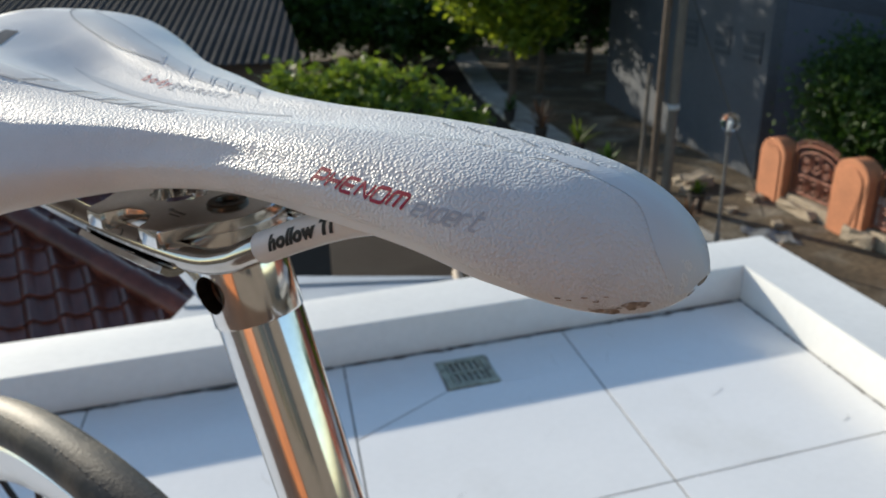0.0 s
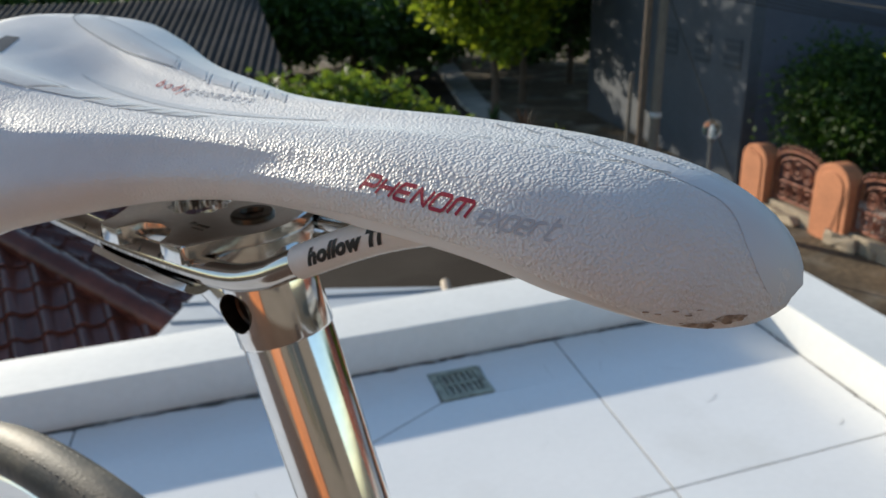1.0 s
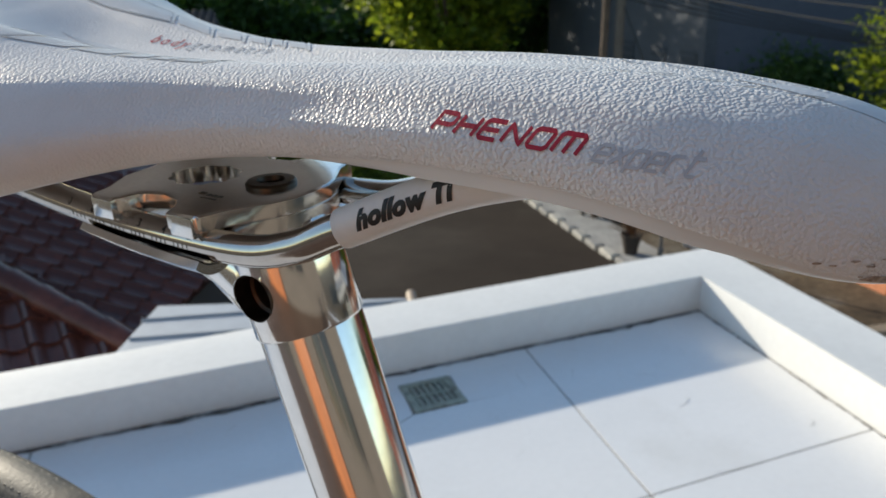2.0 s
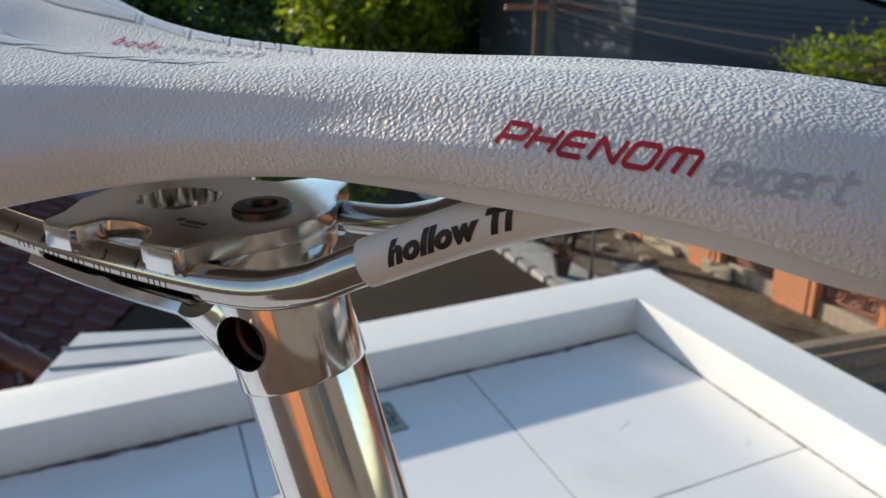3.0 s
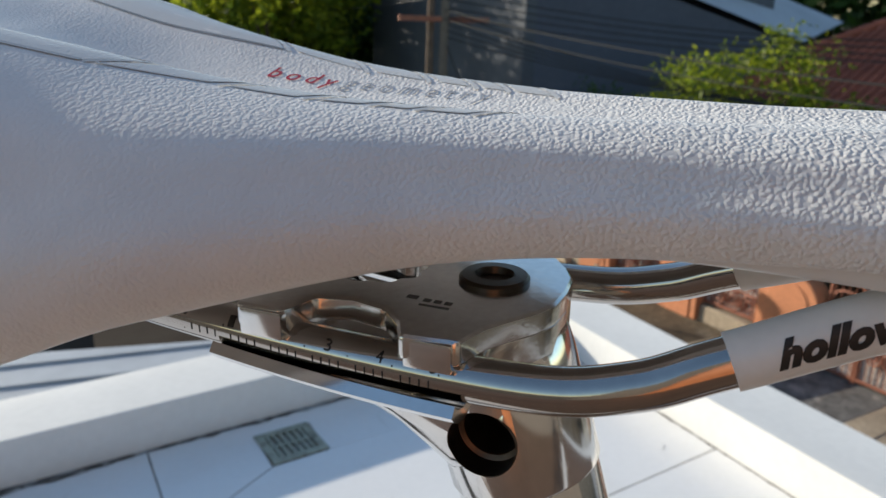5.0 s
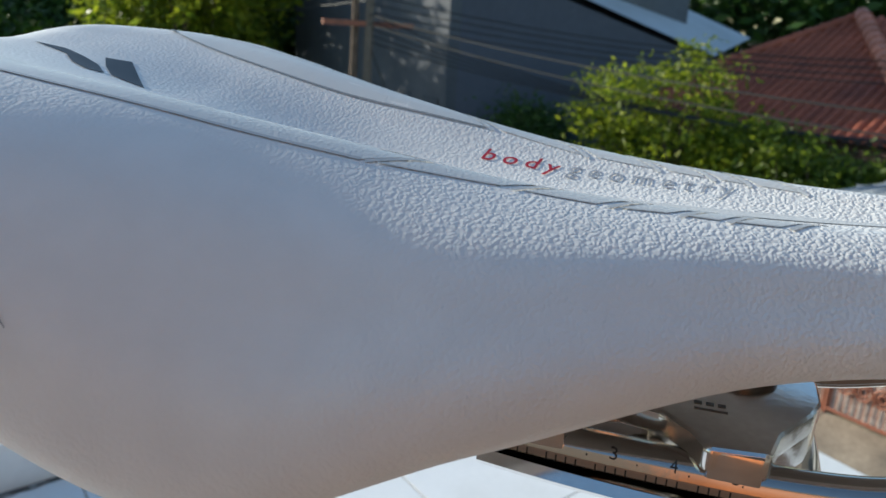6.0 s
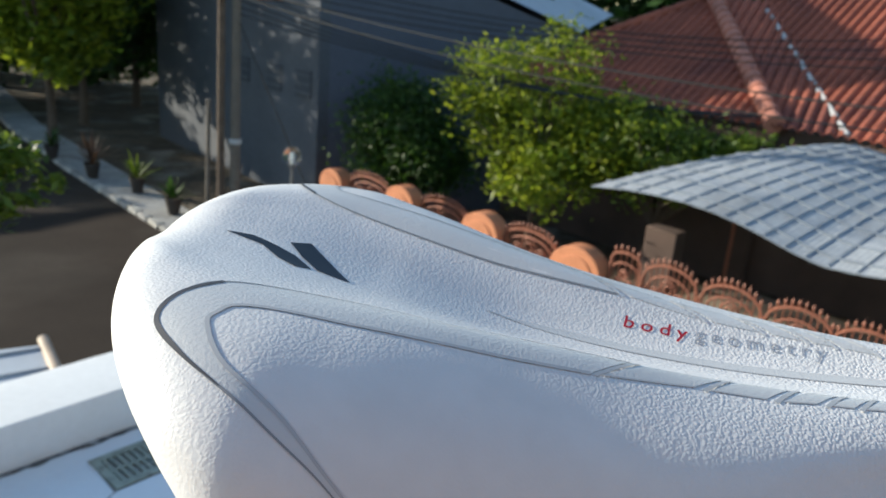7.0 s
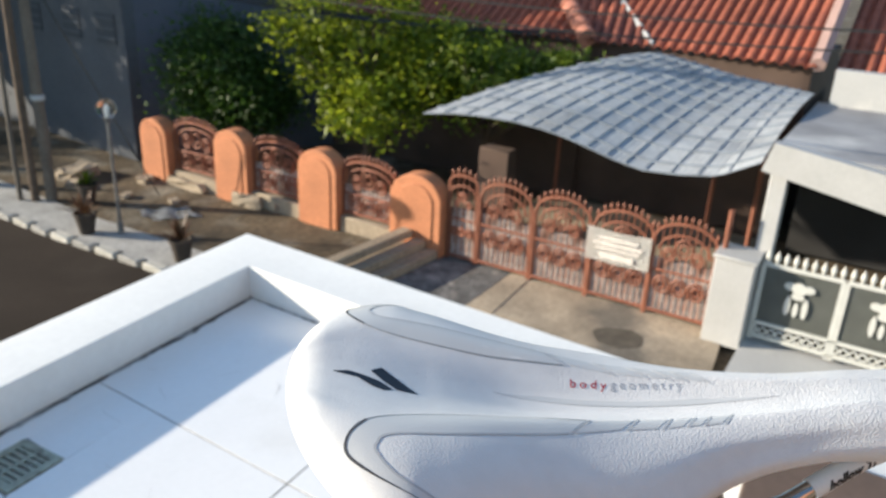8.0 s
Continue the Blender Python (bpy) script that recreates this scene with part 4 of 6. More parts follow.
POLE_MAT = mat("grey_concrete_pole", (0.15, 0.125, 0.1), 0.85, var=0.2, scale=1.5, fine=0.12, fine_scale=15)
POT = mat("dark_clay_pot", (0.05, 0.038, 0.03), 0.7, var=0.2, scale=5)
# dark brown with the dimness under the carport put into the colour
BROWN_SHADE = mat("brown_wall_shade", (0.10, 0.065, 0.05), 0.9, var=0.2, scale=1)
BARK = mat("tree_bark", (0.12, 0.085, 0.06), 0.9, var=0.25, scale=6, bump=0.5, bump_scale=30)


def leaf_mat(name, a, b, trans=0.35):
    m = bpy.data.materials.new(name)
    m.use_nodes = True
    n, l = m.node_tree.nodes, m.node_tree.links
    bs = n["Principled BSDF"]
    bs.inputs["Roughness"].default_value = 0.5
    g = n.new("ShaderNodeNewGeometry")
    r = n.new("ShaderNodeValToRGB")
    r.color_ramp.elements[0].color, r.color_ramp.elements[1].color = (*a, 1), (*b, 1)
    l.new(g.outputs["Random Per Island"], r.inputs[0])
    l.new(r.outputs[0], bs.inputs["Base Color"])
    tr = n.new("ShaderNodeBsdfTranslucent")
    l.new(r.outputs[0], tr.inputs[0])
    mx = n.new("ShaderNodeMixShader")
    mx.inputs[0].default_value = trans
    l.new(bs.outputs[0], mx.inputs[1])
    l.new(tr.outputs[0], mx.inputs[2])
    l.new(mx.outputs[0], n["Material Output"].inputs[0])
    return m


LEAF_BRIGHT = leaf_mat("yellow_green_leaves", (0.10, 0.165, 0.012), (0.33, 0.38, 0.025), 0.55)
LEAF_DARK = leaf_mat("dark_green_leaves", (0.022, 0.055, 0.008), (0.065, 0.13, 0.014), 0.35)
LEAF_MID = leaf_mat("mid_green_leaves", (0.06, 0.11, 0.010), (0.19, 0.25, 0.022), 0.5)
LEAF_DRY = leaf_mat("brown_dry_leaves", (0.09, 0.05, 0.03), (0.16, 0.09, 0.05), 0.2)

# kerb line, from near to far
KERB = [Vector(p) for p in ((9.2, 2.0), (7.5, 7.0), (5.95, 12.3), (4.9, 16.2), (4.1, 20.2), (3.0, 26.5), (2.0, 34.0), (0.5, 60.0))]


def plate(name, poly, z0, z1, material, label, category="", smooth=False):
    bm = bmesh.new()
    prism(bm, poly, z0, z1)
    return tagged(part(name, bm, material, smooth=smooth), label, category, kind="structure")


plate("ground", [(-900, -900), (900, -900), (900, 900), (-900, 900)], GZ - 0.6, GZ - 0.10, DIRT, "bare brown earth of the neighbourhood", "ground")
k = [(p.x, p.y) for p in KERB]
plate("road", [(p[0] - 0.06, p[1]) for p in k] + [(-4.0, 60.0), (-4.3, 34.0), (-3.8, 20.0), (-4.2, 12.0), (-5.0, 6.0), (-5.0, 1.0)], GZ - 0.12, GZ - 0.07, ASPHALT, "worn dark asphalt street with patches", "road")
plate("verge", [(p[0] + 0.10, p[1]) for p in k[1:]] + [(12.0, 60.0), (14.0, 34.0), (20.0, 18.0), (30, 7.0)], GZ - 0.12, GZ, DIRT, "earth verge between the kerb and the fence", "verge")
plate("pavement", [(p[0] + 0.12, p[1]) for p in k[2:]] + [(1.7, 60.0), (3.1, 34.0), (4.3, 26.4), (5.25, 20.4), (5.9, 16.6), (6.9, 12.6)], GZ - 0.05, GZ + 0.02, PAVING, "strip of pale broken paving behind the kerb", "pavement")
kerb = thing("kerb", label="street kerb of whitewashed concrete blocks", category="kerb", kind="structure")
for a, b in zip(KERB[1:-1], KERB[2:]):
    L = (b - a).length
    nblk = max(int(L / 0.62), 1)
    if L > 12:
        nblk = 12
    for i in range(nblk):
        p = a.lerp(b, (i + 0.5) / nblk)
        bm = bmesh.new()
        hl = 0.27 if L < 12 else L / nblk / 2 - 0.05
        box(bm, -hl, hl, -0.10, 0.10, -0.12, 0.055)
        bevel(bm, 0.02, 1)
        ang = math.atan2(b.y - a.y, b.x - a.x)
        part("kerb_block", bm, KERB_W if i % 2 else PAVING, kerb, m=pose(p.x, p.y, GZ, 0, 0, math.degrees(ang)))

# fence frame: a runs along the fence towards the gates, off goes into the plots
F0, FD, FN = Vector((8.24, 18.8)), Vector((0.2232, -0.9748)), Vector((-0.9748, -0.2232))
FENCE_Z = math.degrees(math.atan2(FD.y, FD.x))


def fp(a, off, z):
    p = F0 + a * FD - off * FN
    return Vector((p.x, p.y, z))


def fm(a, off, z=GZ):
    """A pose in the fence frame: x along it, y into the plots."""
    p = fp(a, off, z)
    return pose(p.x, p.y, z, 0, 0, FENCE_Z)


plate("driveway", [tuple(fp(a, o, 0).xy) for a, o in ((9.0, 0.4), (14.4, 0.4), (14.7, -2.6), (14.4, -5.6), (9.0, -5.2), (8.8, -2.2))], GZ - 0.05, GZ + 0.03, CONCRETE, "stained concrete driveway before the gates", "driveway")
plate("side_driveway", [tuple(fp(a, o, 0).xy) for a, o in ((14.75, 0.3), (19.0, 0.3), (19.0, -5.0), (14.75, -5.2))], GZ - 0.05, GZ + 0.06, WHITE_TRIM, "pale smooth driveway of the white house", "driveway")


def arch_outline(w, h, n=14, r=None):
    """Half-round headed outline, x across and z up."""
    r = w / 2 if r is None else r
    pts = [(-w / 2, 0), (w / 2, 0)]
    for i in range(n + 1):
        a = math.pi * i / n
        pts.append((w / 2 * math.cos(a), h - r + r * math.sin(a)))
    return pts


def slab_xz(bm, pts, y0, y1):
    lo = [bm.verts.new((x, y0, z)) for x, z in pts]
    hi = [bm.verts.new((x, y1, z)) for x, z in pts]
    bm.faces.new(lo)
    bm.faces.new(hi[::-1])
    for i in range(len(pts)):
        j = (i + 1) % len(pts)
        bm.faces.new((lo[i], hi[i], hi[j], lo[j]))


def pillar(a, w, h, label):
    p = thing("fence_pillar", fm(a, 0), label, "pillar", "pillars of the terracotta fence")
    bm = bmesh.new()
    slab_xz(bm, arch_outline(w, h, r=w * 0.42), -0.2, 0.2)
    bevel(bm, 0.02, 1)
    part("shaft", bm, TERRA, p)
    bm = bmesh.new()
    slab_xz(bm, arch_outline(w * 0.70, h * 0.90, r=w * 0.32), -0.225, -0.19)
    bevel(bm, 0.012, 1)
    part("raised_panel", bm, TERRA, p)
    return p


pillar(0.58, 0.95, 1.56, "terracotta painted square-shouldered fence pillar by the grey building")
pillar(3.2, 1.05, 1.70, "terracotta painted round-headed fence pillar with a raised panel")
pillar(5.78, 1.08, 1.70, "terracotta painted round-headed fence pillar with a thin shadow")
pillar(8.3, 1.22, 1.66, "terracotta painted round-headed pillar beside the gates")


def iron_panel(name, a, w, h, rise, label, group, base=0.25, sheet=True):
    """Wrought-iron leaf: frame, arched head with spear points, upright bars, scroll rings and a sheet backing."""
    p = thing(name, fm(a, 0.02), label, "gate" if "gate" in name else "railing", group)
    top = lambda x: h - rise + rise * math.sqrt(max(1 - (2 * x / w) ** 2, 0))
    bm = bmesh.new()
    arc = [(-w / 2 + w * i / 16, 0, top(-w / 2 + w * i / 16)) for i in range(17)]
    tube(bm, [(-w / 2, 0, base * 0.2), *arc, (w / 2, 0, base * 0.2)], 0.03, 6)
    tube(bm, [(-w / 2, 0, base), (w / 2, 0, base)], 0.03, 6)
    tube(bm, [(-w / 2, 0, h * 0.50), (w / 2, 0, h * 0.50)], 0.022, 6)
    tube(bm, [(x * 0.80, 0, base + (z - base) * 0.88) for x, y, z in arc], 0.022, 6)
    part("frame", bm, IRON, p, "rust-brown iron frame")
    n = max(int(w / 0.105), 5)
    for i in range(n):
        x = -w / 2 + w * (i + 0.5) / n
        bm = bmesh.new()
        tube(bm, [(x, 0, base), (x, 0, top(x))], 0.012, 5)
        tube(bm, [(x, 0, top(x)), (x, 0, top(x) + 0.06), (x, 0, top(x) + 0.10), (x, 0, top(x) + 0.17)], [0.014, 0.014, 0.034, 0.002], 6)
        part("bar", bm, IRON, p, "spear-headed iron bar")
    for x, z, r in ((0, h * 0.76, w * 0.13), (-w * 0.22, h * 0.68, w * 0.09), (w * 0.22, h * 0.68, w * 0.09), (-w * 0.27, h * 0.36, w * 0.12), (0, h * 0.36, w * 0.12), (w * 0.27, h * 0.36, w * 0.12)):
        bm = bmesh.new()
        for rr in (r, r * 0.5):
            pts = [(x + rr * math.cos(t), -0.02, z + rr * 1.15 * math.sin(t)) for t in (2 * math.pi * q / 14 for q in range(15))]
            tube(bm, pts, 0.02, 5, cap=False)
        part("scroll", bm, IRON, p, "curled iron ornament")
    if sheet:
        bm = bmesh.new()
        box(bm, -w / 2 + 0.03, w / 2 - 0.03, 0.03, 0.045, base, h * 0.62)
        part("backing_sheet", bm, bpy.data.materials.get("greyed_backing") or mat("greyed_backing", (0.46, 0.40, 0.37), 0.7, var=0.35, scale=3, fine=0.3, fine_scale=16, second=(0.2, 0.11, 0.08), second_at=0.56), p, "pale weathered backing sheet", smooth=False)
    return p


def low_wall(a, w):
    bm = bmesh.new()
    box(bm, -w / 2, w / 2, -0.12, 0.12, -0.05, 0.34)
    bevel(bm, 0.02, 1)
    tagged(part("fence_plinth", bm, CONCRETE, m=fm(a, 0.02)), "low rough concrete plinth under the railing", "plinth")


for a, w in ((1.9, 1.55), (4.49, 1.5), (7.02, 1.40)):
    low_wall(a, w)
    q = iron_panel("iron_railing", a, w, 1.48, 0.3, "rust-brown arched iron railing on a low plinth", "railings of the fence", base=0.30, sheet=a > 2)
    q.matrix_basis = fm(a, 0.02, GZ + 0.12)
iron_panel("iron_gate", 9.28, 0.62, 1.78, 0.14, "narrow rust-brown iron gate leaf with scrolls", "gates", base=0.1)
for a, lab in ((10.2, "rust-brown arched iron gate leaf with spear points"), (11.36, "rust-brown arched iron gate leaf with scrolls"), (12.5, "rust-brown arched iron gate leaf carrying a white banner"), (13.57, "rust-brown arched iron gate leaf at the post")):
    iron_panel("iron_gate", a, 1.10, 1.78, 0.36, lab, "gates", base=0.12)
bm = bmesh.new()
tube(bm, [(0, 0, 0), (0, 0, 2.2)], 0.045, 8)
tagged(part("gate_post", bm, IRON, m=fm(14.2, 0.0)), "slim rust-brown iron gate post", "post")
# banner with unreadable lines
banner = thing("banner", fm(12.45, -0.06, GZ + 0.79), "white cloth banner with faint lines of writing on the gate", "banner")
bm = bmesh.new()
sheet(bm, 12, 6, lambda a, b: Vector((-0.58 + 1.16 * a, 0.012 * math.sin(a * 9), 0.02 + 0.62 * b - 0.03 * math.sin(a * math.pi) * b)))
bmesh.ops.solidify(bm, geom=bm.faces[:], thickness=0.004)
part("cloth", bm, mat("white_banner_cloth", (0.74, 0.72, 0.68), 0.9, var=0.06, scale=4), banner)
for i, (wd, z, hh) in enumerate(((0.7, 0.47, 0.028), (0.9, 0.37, 0.028), (0.8, 0.28, 0.022), (0.62, 0.15, 0.05))):
    bm = bmesh.new()
    box(bm, -wd / 2, wd / 2, -0.020, -0.016, z - hh, z + hh)
    part("line", bm, bpy.data.materials.get("faded_print") or mat("faded_print", (0.70, 0.64, 0.59), 0.9, var=0.25, scale=25), banner, "faded print", smooth=False)

# stacked concrete beams at the edge of the driveway
BEAM = mat("weathered_beam", (0.30, 0.235, 0.165), 0.9, var=0.25, scale=1.5, fine=0.2, fine_scale=14)
for i, (o, z, ln) in enumerate(((-1.55, 0.40, 2.5), (-1.2, 0.22, 2.5), (-0.9, 0.05, 2.4))):
    bm = bmesh.new()
    box(bm, -ln / 2, ln / 2, -0.13, 0.13, 0.0, 0.17)
    bevel(bm, 0.02, 1)
    c = fp(8.35, -1.45, GZ + z - 0.02)
    tagged(part("concrete_beam", bm, BEAM, m=pose(c.x + 0.12 * i - 0.1, c.y - 0.26 * i + 0.25, GZ + z - 0.02, 0, 0, 8)), "long weathered concrete beam beside the driveway", "beam", "stacked beams")
bm = bmesh.new()
c = fp(8.35, -1.45, GZ)
box(bm, -1.25, 1.2, -0.32, 0.42, -0.03, 0.21)
tagged(part("beam_footing", bm, BEAM, m=pose(c.x, c.y + 0.1, GZ, 0, 0, 8), smooth=False), "rough concrete footing under the beams", "footing")


# darker slab for the driveway shadow and a pale strip for the lit gap
plate("dark_paving", [(8.35, 10.5), (8.6, 8.25), (10.85, 8.75), (10.35, 10.9)], GZ - 0.05, GZ + 0.036, mat("shadow_slab_dark", (0.13, 0.125, 0.12), 0.85, var=0.4, scale=3, fine=0.3, fine_scale=14, second=(0.24, 0.22, 0.2), second_at=0.6), "dark slab standing in for shadow beside the driveway", "paving")
plate("paving_strip", [(8.95, 8.16), (9.05, 7.80), (10.95, 8.36), (10.85, 8.70)], GZ - 0.05, GZ + 0.042, CONCRETE, "pale strip standing in for sunlight across the driveway", "paving")
bm = bmesh.new()
rs = random.Random(77)
prism(bm, [(9.98 + rs.uniform(0.30, 0.46) * math.cos(q * 0.35), 5.85 + rs.uniform(0.30, 0.46) * math.sin(q * 0.35)) for q in range(18)], GZ + 0.030, GZ + 0.0335)
tagged(part("oil_stain", bm, mat("oil_stain", (0.10, 0.085, 0.065), 0.7, var=0.3, scale=4), smooth=False), "dark oil stain on the driveway", "stain", kind="structure")


def rubble(x, y, ln, wd, hh, turn, seed, material, label):
    """A broken lump: a box with every corner pushed about and its edges worn."""
    rq = random.Random(seed)
    bm = bmesh.new()
    box(bm, -ln / 2, ln / 2, -wd / 2, wd / 2, -0.03, hh)
    bmesh.ops.subdivide_edges(bm, edges=bm.edges, cuts=2, use_grid_fill=True)
    for v in bm.verts:
        v.co += Vector((rq.gauss(0, ln * 0.03), rq.gauss(0, wd * 0.06), rq.gauss(0, hh * 0.10) if v.co.z > 0 else 0))
    tagged(part("rubble", bm, material, m=pose(x, y, GZ, 0, 0, turn), smooth=False), label, "rubble", "rubble on the verge")


for x, y, ln, wd, hh, turn, sd in ((8.55, 17.2, 1.2, 0.4, 0.22, 100, 1), (8.95, 15.2, 0.8, 0.35, 0.28, 110, 2), (9.35, 14.5, 0.5, 0.4, 0.2, 60, 3), (6.8, 19.6, 0.9, 0.6, 0.25, 20, 4), (6.4, 18.9, 0.4, 0.3, 0.15, 70, 5), (7.9, 18.2, 0.35, 0.3, 0.14, 15, 6), (7.0, 17.4, 0.3, 0.2, 0.1, 40, 7), (7.7, 16.4, 0.25, 0.2, 0.08, 80, 8)):
    rubble(x, y, ln, wd, hh, turn, sd, CONCRETE, "broken lump of pale concrete on the earth verge")
bm = bmesh.new()
sheet(bm, 16, 10, lambda a, b: Vector((6.75 + 0.95 * a + 0.05 * math.sin(9 * b), 16.35 - 0.75 * b - 0.45 * a, GZ + 0.03 + 0.025 * math.sin(13 * a + 4 * b) + 0.02 * math.sin(17 * b))))
bmesh.ops.solidify(bm, geom=bm.faces[:], thickness=0.006)
tagged(part("plastic_sheet", bm, mat("pale_plastic_sheet", (0.42, 0.43, 0.44), 0.5, var=0.25, scale=5, second=(0.25, 0.23, 0.2), second_at=0.6)), "crumpled pale plastic sheet lying on the verge", "sheet")

# ---- planting ----
def leaves(bm, centre, radii, n, size, rs, shell=0.55):
    """Many small folded leaves in clumps inside an ellipsoid."""
    c, rad = Vector(centre), Vector(radii)
    clumps = []
    for _ in range(max(n // 42, 6)):
        d = Vector((rs.gauss(0, 1), rs.gauss(0, 1), rs.gauss(0, 1))).normalized() * (shell + (1 - shell) * rs.random()) * (0.72 + 0.42 * rs.random())
        clumps.append((c + Vector((d.x * rad.x, d.y * rad.y, d.z * rad.z)), (0.14 + 0.16 * rs.random()) * min(rad)))
    for i in range(n):
        q, cr = clumps[i % len(clumps)]
        p = q + Vector((rs.gauss(0, 1), rs.gauss(0, 1), rs.gauss(0, 0.8))) * cr
        u = Vector((rs.gauss(0, 1), rs.gauss(0, 1), rs.gauss(0, 0.6))).normalized()
        w = u.orthogonal().normalized()
        w = (w * math.cos(rs.random() * 6.3) + u.cross(w) * math.sin(rs.random() * 6.3)).normalized()
        s = size * (0.6 + 0.8 * rs.random())
        v = [bm.verts.new(x) for x in (p - u * s, p + w * s * 0.42, p + u * s, p - w * s * 0.42)]
        bm.faces.new(v)
    return clumps


def tree(name, x, y, z0, trunk_h, crowns, leaf, n, size, seed, label, category="tree", r=0.12):
    rs = random.Random(seed)
    t = thing(name, pose(x, y, z0), label, category)
    bm = bmesh.new()
    clump = []
    bl = bmesh.new()
    tot = sum(a * b * c for _, (a, b, c) in crowns)
    for (cx, cy, cz), rad in crowns:
        clump += [(q, (cx, cy, cz)) for q, _ in leaves(bl, (cx, cy, cz), rad, int(n * rad[0] * rad[1] * rad[2] / tot), size, rs)]
    tube(bm, [(0, 0, 0), (0.05, 0.03, trunk_h * 0.5), (0.0, 0.06, trunk_h)], [r, r * 0.8, r * 0.62], 8)
    for q, c in clump[::max(len(clump) // 26, 1)]:
        st = Vector((0, 0.05, trunk_h * 0.9))
        mid = st.lerp(q, 0.5) + Vector((rs.gauss(0, 0.08), rs.gauss(0, 0.08), 0.1))
        tube(bm, [st, mid, q], [r * 0.4, r * 0.24, 0.012], 5)
    part("trunk", bm, BARK, t, "rough brown trunk and limbs")
    me = bpy.data.meshes.new("crown")
    bl.to_mesh(me)
    bl.free()
    me.materials.append(leaf)
    o = new("crown", me)
    o.parent = t
    return t


p = fp(5.0, 2.6, GZ)
tree("garden_tree", p.x, p.y, GZ, 2.2, [((0, 0, 3.1), (1.8, 1.9, 1.2)), ((-0.9, 0.9, 4.3), (1.2, 1.3, 1.0)), ((0.6, 0.0, 4.7), (1.2, 1.2, 0.9)), ((0.9, -1.2, 3.1), (1.5, 1.7, 1.1)), ((-0.6, -0.9, 2.2), (1.4, 1.8, 0.7))], LEAF_BRIGHT, 12500, 0.085, 3, "bright yellow-green leafy tree behind the fence")
p = fp(7.9, 3.4, GZ)
tree("shrub_tree", p.x, p.y, GZ, 1.6, [((0, 0, 2.9), (1.5, 1.7, 1.0)), ((0.8, -1.2, 3.2), (1.1, 1.4, 0.65)), ((-0.3, 0.9, 3.6), (1.1, 1.2, 0.8))], LEAF_MID, 8000, 0.08, 4, "green leafy shrub tree beside the carport")
p = fp(0.95, 1.75, GZ)
tree("hedge_tree", p.x, p.y, GZ, 1.4, [((0, 0, 2.6), (1.3, 1.4, 1.45)), ((0.4, -0.7, 1.9), (1.2, 1.4, 1.0))], LEAF_DARK, 15000, 0.075, 6, "dense dark green clipped tree behind the fence")
# the last crown is added above the view to shade the grey building
tree("street_tree", 3.0, 29.5, GZ, 2.6, [((0, 0, 4.2), (2.6, 2.4, 1.7)), ((-1.7, 0.5, 5.6), (2.2, 2.2, 1.8)), ((1.4, 0.8, 6.4), (2.2, 2.2, 1.8)), ((-0.3, -0.8, 3.2), (1.9, 1.6, 0.9)), ((0, 1, 8.0), (2.3, 2.3, 1.5)), ((0.2, -3.2, 6.9), (2.5, 2.3, 1.4))], LEAF_BRIGHT, 15000, 0.17, 8, "tall bright green street tree on the verge", r=0.18)
tree("street_tree", 4.6, 33.5, GZ, 2.8, [((0, 0, 5.2), (2.2, 2.4, 2.2)), ((0.8, 0.8, 7.6), (2.4, 2.4, 1.9))], LEAF_DARK, 7000, 0.2, 31, "tall dark tree beside the grey building", r=0.18)
tree("street_tree", -0.6, 38.5, GZ, 1.8, [((0, 0, 2.6), (3.2, 2.6, 1.7)), ((-2.6, 1, 3.2), (2.8, 2.4, 1.6)), ((2.0, 0, 3.0), (2.6, 2.4, 1.6))], LEAF_DARK, 9000, 0.22, 9, "tall dark street tree in shade", r=0.2)
tree("street_tree", -6.4, 41.0, GZ, 2.0, [((0, 0, 3.2), (3.6, 3.0, 2.0)), ((2.6, 1, 3.8), (3.2, 2.6, 1.8)), ((-3, 0, 3.6), (3.2, 2.6, 2.0))], LEAF_DARK, 9000, 0.24, 10, "tall dark tree across the street", r=0.2)
tree("street_tree", -15.0, 44.0, GZ, 3.0, [((0, 0, 3.4), (4.5, 4.0, 2.4)), ((4, 1, 4.0), (4, 3, 1.9)), ((-5, 0, 4), (4, 4, 2.4))], LEAF_DARK, 9000, 0.3, 12, "large dark tree far down the street", r=0.25)
tree("street_tree", 2.0, 47.0, GZ, 3.0, [((0, 0, 5.0), (4.5, 3.0, 3.6)), ((-4, 1, 7.0), (4, 3, 3.2)), ((4, 0, 8), (4, 3, 3.2))], LEAF_DARK, 9000, 0.3, 13, "broad dark tree closing the street", r=0.25)
tree("bush", -1.9, 11.2, GZ, 2.6, [((0.2, 0, 3.75), (1.3, 1.1, 0.8)), ((1.3, -0.5, 3.80), (1.1, 0.9, 0.7)), ((2.2, -0.7, 3.55), (0.75, 0.7, 0.55)), ((0.8, -0.1, 4.2), (0.6, 0.6, 0.4))], LEAF_MID, 7500, 0.085, 14, "loose green bush at the near edge of the street", "bush", r=0.06)

